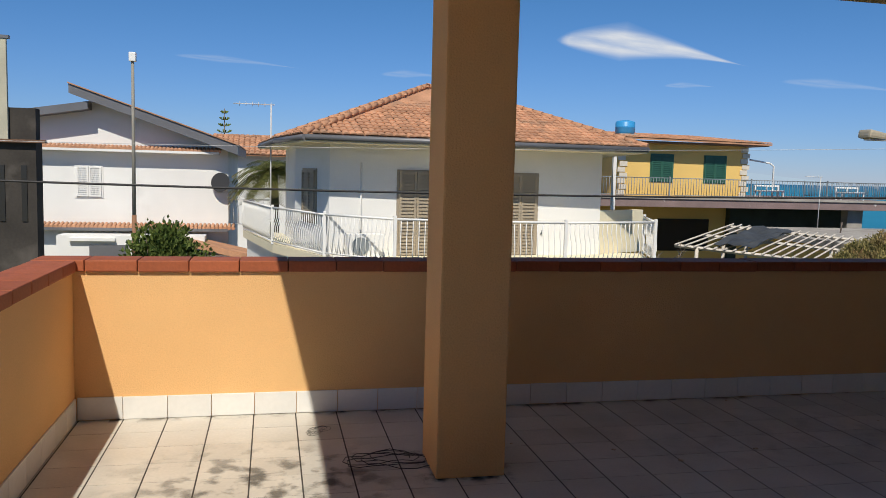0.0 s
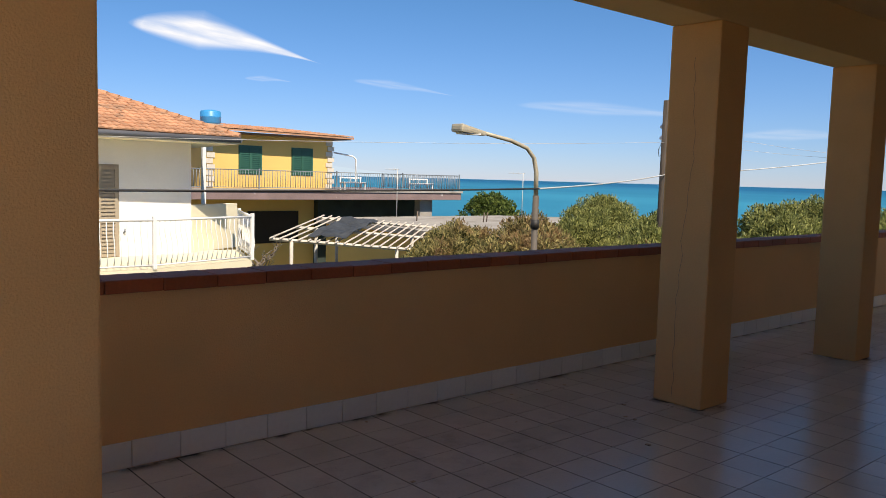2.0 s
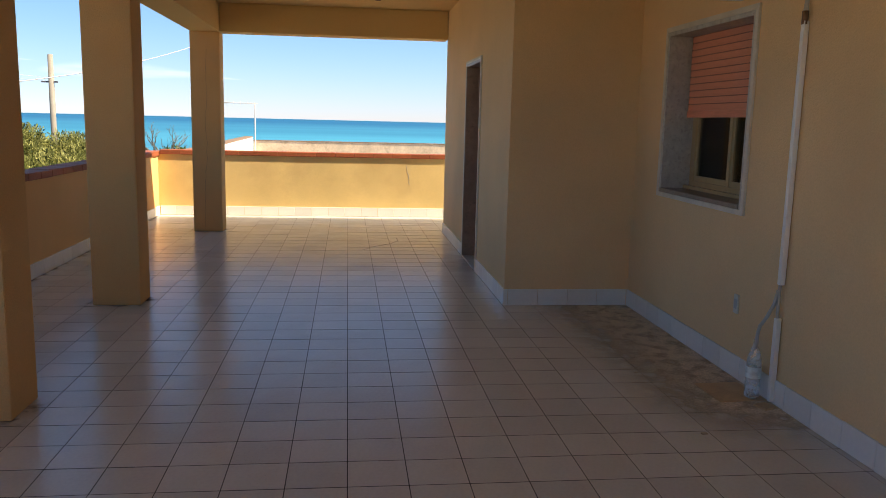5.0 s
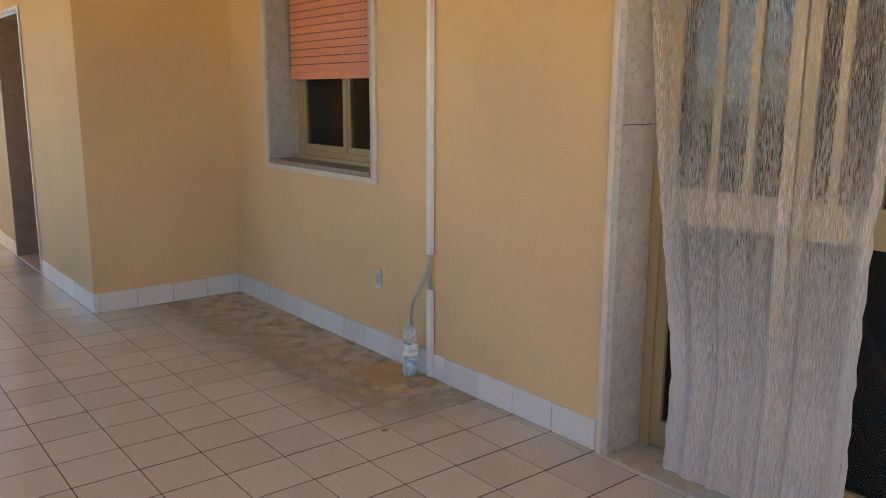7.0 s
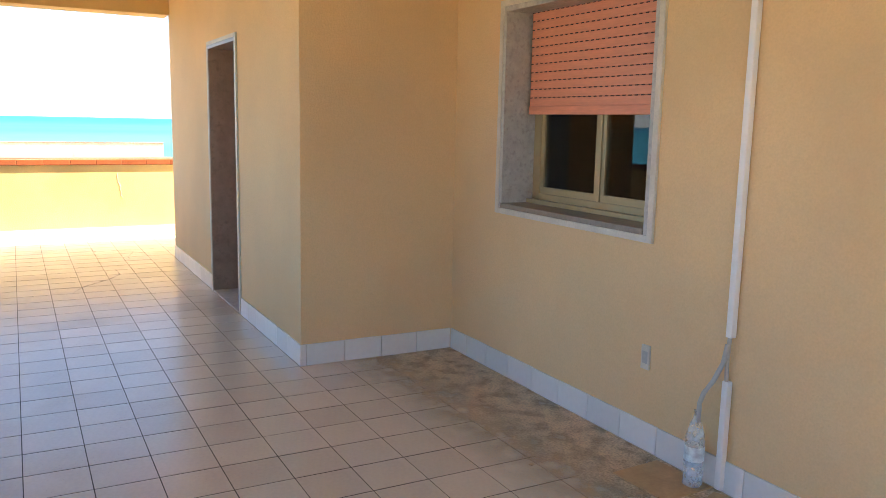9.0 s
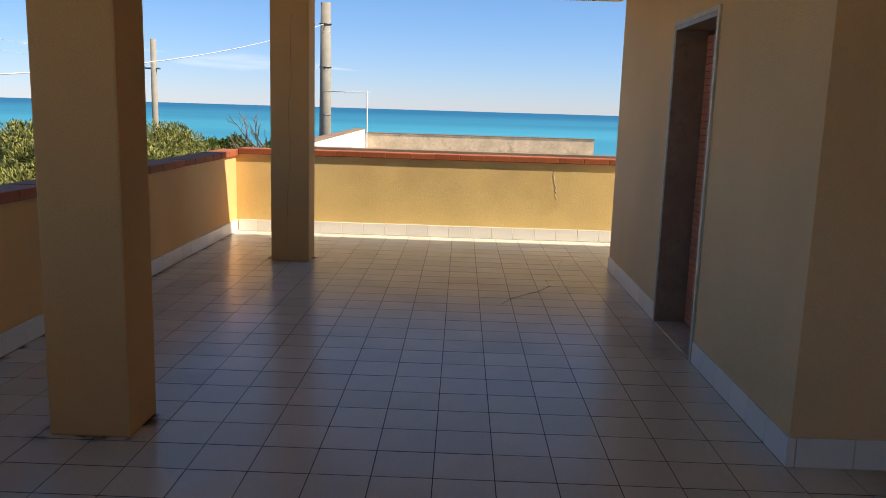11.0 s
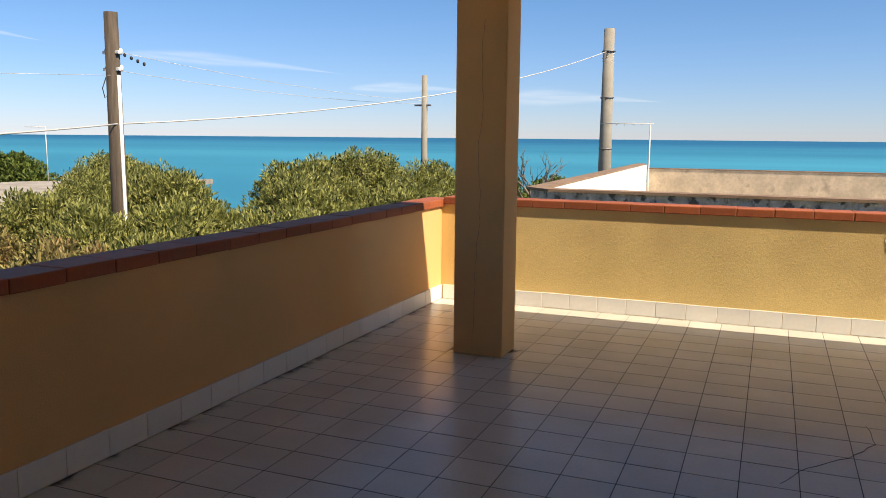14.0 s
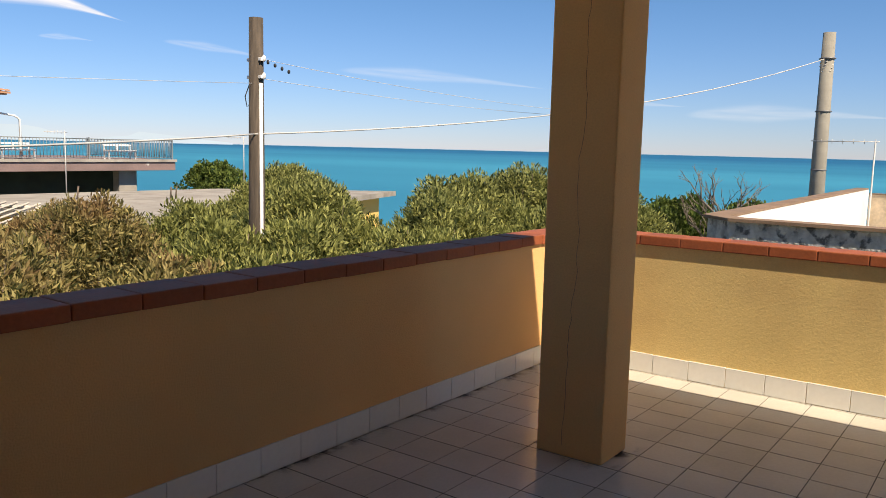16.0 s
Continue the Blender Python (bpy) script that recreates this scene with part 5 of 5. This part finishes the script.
part("garage_window", B(-4.6, -1.43, -1.6, -3.4, -1.38, -1.05), GREYTRIM, gh)
part("awning", B(-5.2, -1.55, -0.92, -3.8, -1.40, -0.82), WHITE, gh)
part("lean_to_roof", slab((-2.6, -0.55), (0.4, -1.25), -2.2, -0.4, 0.2), ROOF, gh)
part("lean_to_wall", B(-2.4, -2.0, -3.4, 0.2, -1.41, -1.3), WHITE, gh)
rail(gh, [(-0.3, 0.2), (1.4, 0.2)], -0.5, 0.45, RAILW, 0.03, 0.16)
far = thing("house", (2.2, 40, 0), "distant house with an orange clay roof", "house")
part("wall", B(-4.5, 0, -3.4, 2.2, 7, 2.3), WHITE, far)
tiled_slope("far_roof", [(-3.0, 39.4, 2.3), (4.8, 39.4, 2.3), (4.0, 43, 3.5), (-2.0, 43, 3.5)], None, 0.3, 0.45)
for o in list(scene.objects):
    if o.parent is None and o.name.startswith(("roof_tiles", "roof_deck")):
        o.parent = far
        o.location = (-2.2, -40, 0)
part("chimney", B(0.5, 1.5, 2.5, 0.8, 1.8, 3.3), CONC, far)
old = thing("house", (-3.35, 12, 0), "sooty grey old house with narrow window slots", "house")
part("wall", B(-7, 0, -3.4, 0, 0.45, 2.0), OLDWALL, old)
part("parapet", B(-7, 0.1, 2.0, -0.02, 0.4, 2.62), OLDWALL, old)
part("ledge", B(-7, -0.12, 1.94, 0.2, 0.0, 2.0), BROWNWOOD, old)
part("chimney", B(-1.1, 0.02, 2.0, -0.5, 0.098, 3.93, 0.01), mat("aged_chimney", (0.50, 0.47, 0.36), 0.9, var=0.15), old)
part("chimney_cap", B(-1.15, 0.0, 3.93, -0.45, 0.12, 3.99), GREYTRIM, old)
for x in (-0.62, -0.22):
    part("window", B(x - 0.05, -0.02, 0.4, x + 0.05, 0.02, 1.5), DARKGLASS_SHADE, old)
mast = thing("lamp_mast", (-1.7, 13, -3.4), "rusty slim mast with a white floodlight on top", "mast")
part("lower_pole", T([(0, 0, 0), (0, 0, 3.9)], 0.05, 8), mat("rusty_steel", (0.26, 0.13, 0.07), 0.8, var=0.3), mast)
part("pole", T([(0, 0, 3.9), (0, 0, 7.15)], 0.042, 8, 0.03), POLECONC, mast)
part("floodlight", B(-0.07, -0.07, 7.13, 0.07, 0.07, 7.32, 0.015), RAILW, mast)


def antenna(x, y, base, top, arm, dx):
    e = thing("tv_antenna", (x, y, base), "thin metal television antenna mast", "antenna", "television antennas")
    part("mast", T([(0, 0, 0), (0, 0, top - base)], 0.022, 6), WIRE, e)
    part("boom", T([(0.1 * dx[0], 0.1 * dx[1], top - base), (-arm * dx[0], -arm * dx[1], top - base)], 0.014, 6), WIRE, e)
    for k in range(6):
        u = arm * k / 6
        part("element", T([(-u * dx[0], -u * dx[1], top - base - 0.06), (-u * dx[0], -u * dx[1], top - base + 0.06)], 0.008, 5), WIRE, e)
    return e


antenna(1.15, 17.5, -0.4, 3.30, 1.0, (1, 0))
antenna(33.0, 0.52, -3.4, 2.03, 1.55, (0, -1))
antenna(26.0, 27.5, -0.5, 1.85, 0.8, (1, 0))
antenna(33.5, 26.0, -0.5, 1.85, 0.8, (0.7, -0.7))

# ---- neighbour's walls beyond the far parapet ----
nb = structure("wall_neighbour", prism([(20.0, 0.2), (20.4, 0.62), (33.9, 0.95), (33.9, 0.75), (20.5, 0.42), (20.2, 0.12), (20.2, -7.4), (20.0, -7.4)], -3.4, 0.76), ROUGHWALL, "low rough stone-rendered wall of the neighbour's yard", "wall")
part("coping", prism([(19.95, 0.22), (20.38, 0.68), (33.9, 1.0), (33.9, 0.72), (20.52, 0.38), (20.25, 0.1), (20.25, -7.4), (19.95, -7.4)], 0.76, 0.80), CAP, nb)
part("inner_face", prism([(20.6, 0.415), (33.88, 0.745), (33.88, 0.70), (20.6, 0.37)], -3.4, 0.757), WHITE, nb, "white painted inner face")
structure("wall_yard", B(33.9, -7.4, -3.4, 34.2, 0.69, 0.63), BEIGEWALL, "pale stone block wall closing the neighbour's yard", "wall")
structure("wall_yard_cap", B(33.88, -7.42, 0.632, 34.22, 0.70, 0.66), CAP, "thin terracotta cap on the yard wall", "coping")
structure("yard", B(20.2, -7.4, -0.5, 33.9, 0.36, -0.3), CONC, "bare concrete yard floor", "yard")

# ---- skirting and floor tiles ----
SK_H = 0.142
sk_me = mesh_of(B(-PITCH / 2 + 0.0015, -0.012, 0.002, PITCH / 2 - 0.0015, 0.0, SK_H, 0.003), "skirting_tile", SKIRT)


def skirting(parent, x0, y0, dx, dy, length, face):
    n = int(length / PITCH)
    for i in range(n):
        s = (i + 0.5) * PITCH
        piece("skirting_tile", sk_me, parent, (x0 + dx * s, y0 + dy * s, random.uniform(-0.001, 0.002)), face)
    rest = length - n * PITCH
    if rest > 0.02:
        me = mesh_of(B(-rest / 2 + 0.0015, -0.012, 0.002, rest / 2 - 0.0015, 0.0, SK_H, 0.003), "skirting_tile", SKIRT)
        s = n * PITCH + rest / 2
        piece("skirting_tile", me, parent, (x0 + dx * s, y0 + dy * s, 0), face)


skirting(wall_n, 0.013, -0.0, 1, 0, LX - 0.026, 0)
skirting(wall_w, 0, -6.8, 0, 1, 6.78, math.pi / 2)
skirting(wall_e, LX, -6.8, 0, 1, 6.78, -math.pi / 2)
skirting(wall_s, DX1 + 0.04, YW, 1, 0, NX - DX1 - 0.05, math.pi)
skirting(wall_p, NX, YW + 0.013, 0, 1, YN - YW - 0.002, -math.pi / 2)
skirting(wall_p, NX - 0.012, YN, 1, 0, EX0 - NX - 0.03, math.pi)
skirting(wall_p, EX1 + 0.035, YN, 1, 0, EX - EX1 - 0.03, math.pi)
skirting(wall_p, EX, -6.8, 0, 1, 6.8 + YN, math.pi / 2)

GAP_X, GAP = 0.0078, 0.0045
tile_me = mesh_of(B(GAP_X / 2, GAP / 2, -0.01, PITCH_X - GAP_X / 2, PITCH_Y - GAP / 2, 0.0), "tile", TILE)
verts, faces = [], []
count = 0
rt = random.Random(11)
for i in range(-2, 60):
    for j in range(0, 28):
        x0, y1 = 0.02 + PITCH_X * i, -0.015 - PITCH_Y * (j - 1)
        y0 = y1 - PITCH_Y
        cx0, cx1, cy0, cy1 = max(x0, 0.0), min(x0 + PITCH_X, LX), max(y0, -6.9), min(y1, 0.0)
        if cx1 - cx0 < 0.01 or cy1 - cy0 < 0.01:
            continue
        if (cy1 < YW - 0.25 and cx0 > 2.7 and cx1 < EX) or (cy1 < YN - 0.2 and cx0 > NX + 0.1 and cx1 < EX):
            continue
        z = rt.uniform(-0.0004, 0.0004)
        full = cx1 - cx0 > PITCH_X - 1e-4 and cy1 - cy0 > PITCH_Y - 1e-4
        if full and 4.6 < x0 < 10.2 and -4.9 < y0 < -1.5 and count < 300:
            count += 1
            o = piece("tile", tile_me, floor, (x0, y0, z))
            o.rotation_euler = (rt.uniform(-0.0015, 0.0015), rt.uniform(-0.0015, 0.0015), 0)
            continue
        a, c, d, e = cx0 + GAP_X / 2, cy0 + GAP / 2, cx1 - GAP_X / 2, cy1 - GAP / 2
        k = len(verts)
        t1, t2 = rt.uniform(-0.0003, 0.0003), rt.uniform(-0.0003, 0.0003)
        verts += [(a, c, -0.01), (d, c, -0.01), (d, e, -0.01), (a, e, -0.01), (a, c, z + t1), (d, c, z + t2), (d, e, z - t1), (a, e, z - t2)]
        faces += [(k + 4, k + 5, k + 6, k + 7), (k, k + 1, k + 5, k + 4), (k + 1, k + 2, k + 6, k + 5), (k + 2, k + 3, k + 7, k + 6), (k + 3, k, k + 4, k + 7)]
me = bpy.data.meshes.new("tiles")
me.from_pydata(verts, [], faces)
me.materials.append(TILE)
o = new("tiles", me)
o.parent = floor
tagged(o, "beige glazed floor tiles with dirty joints", kind="stuff")
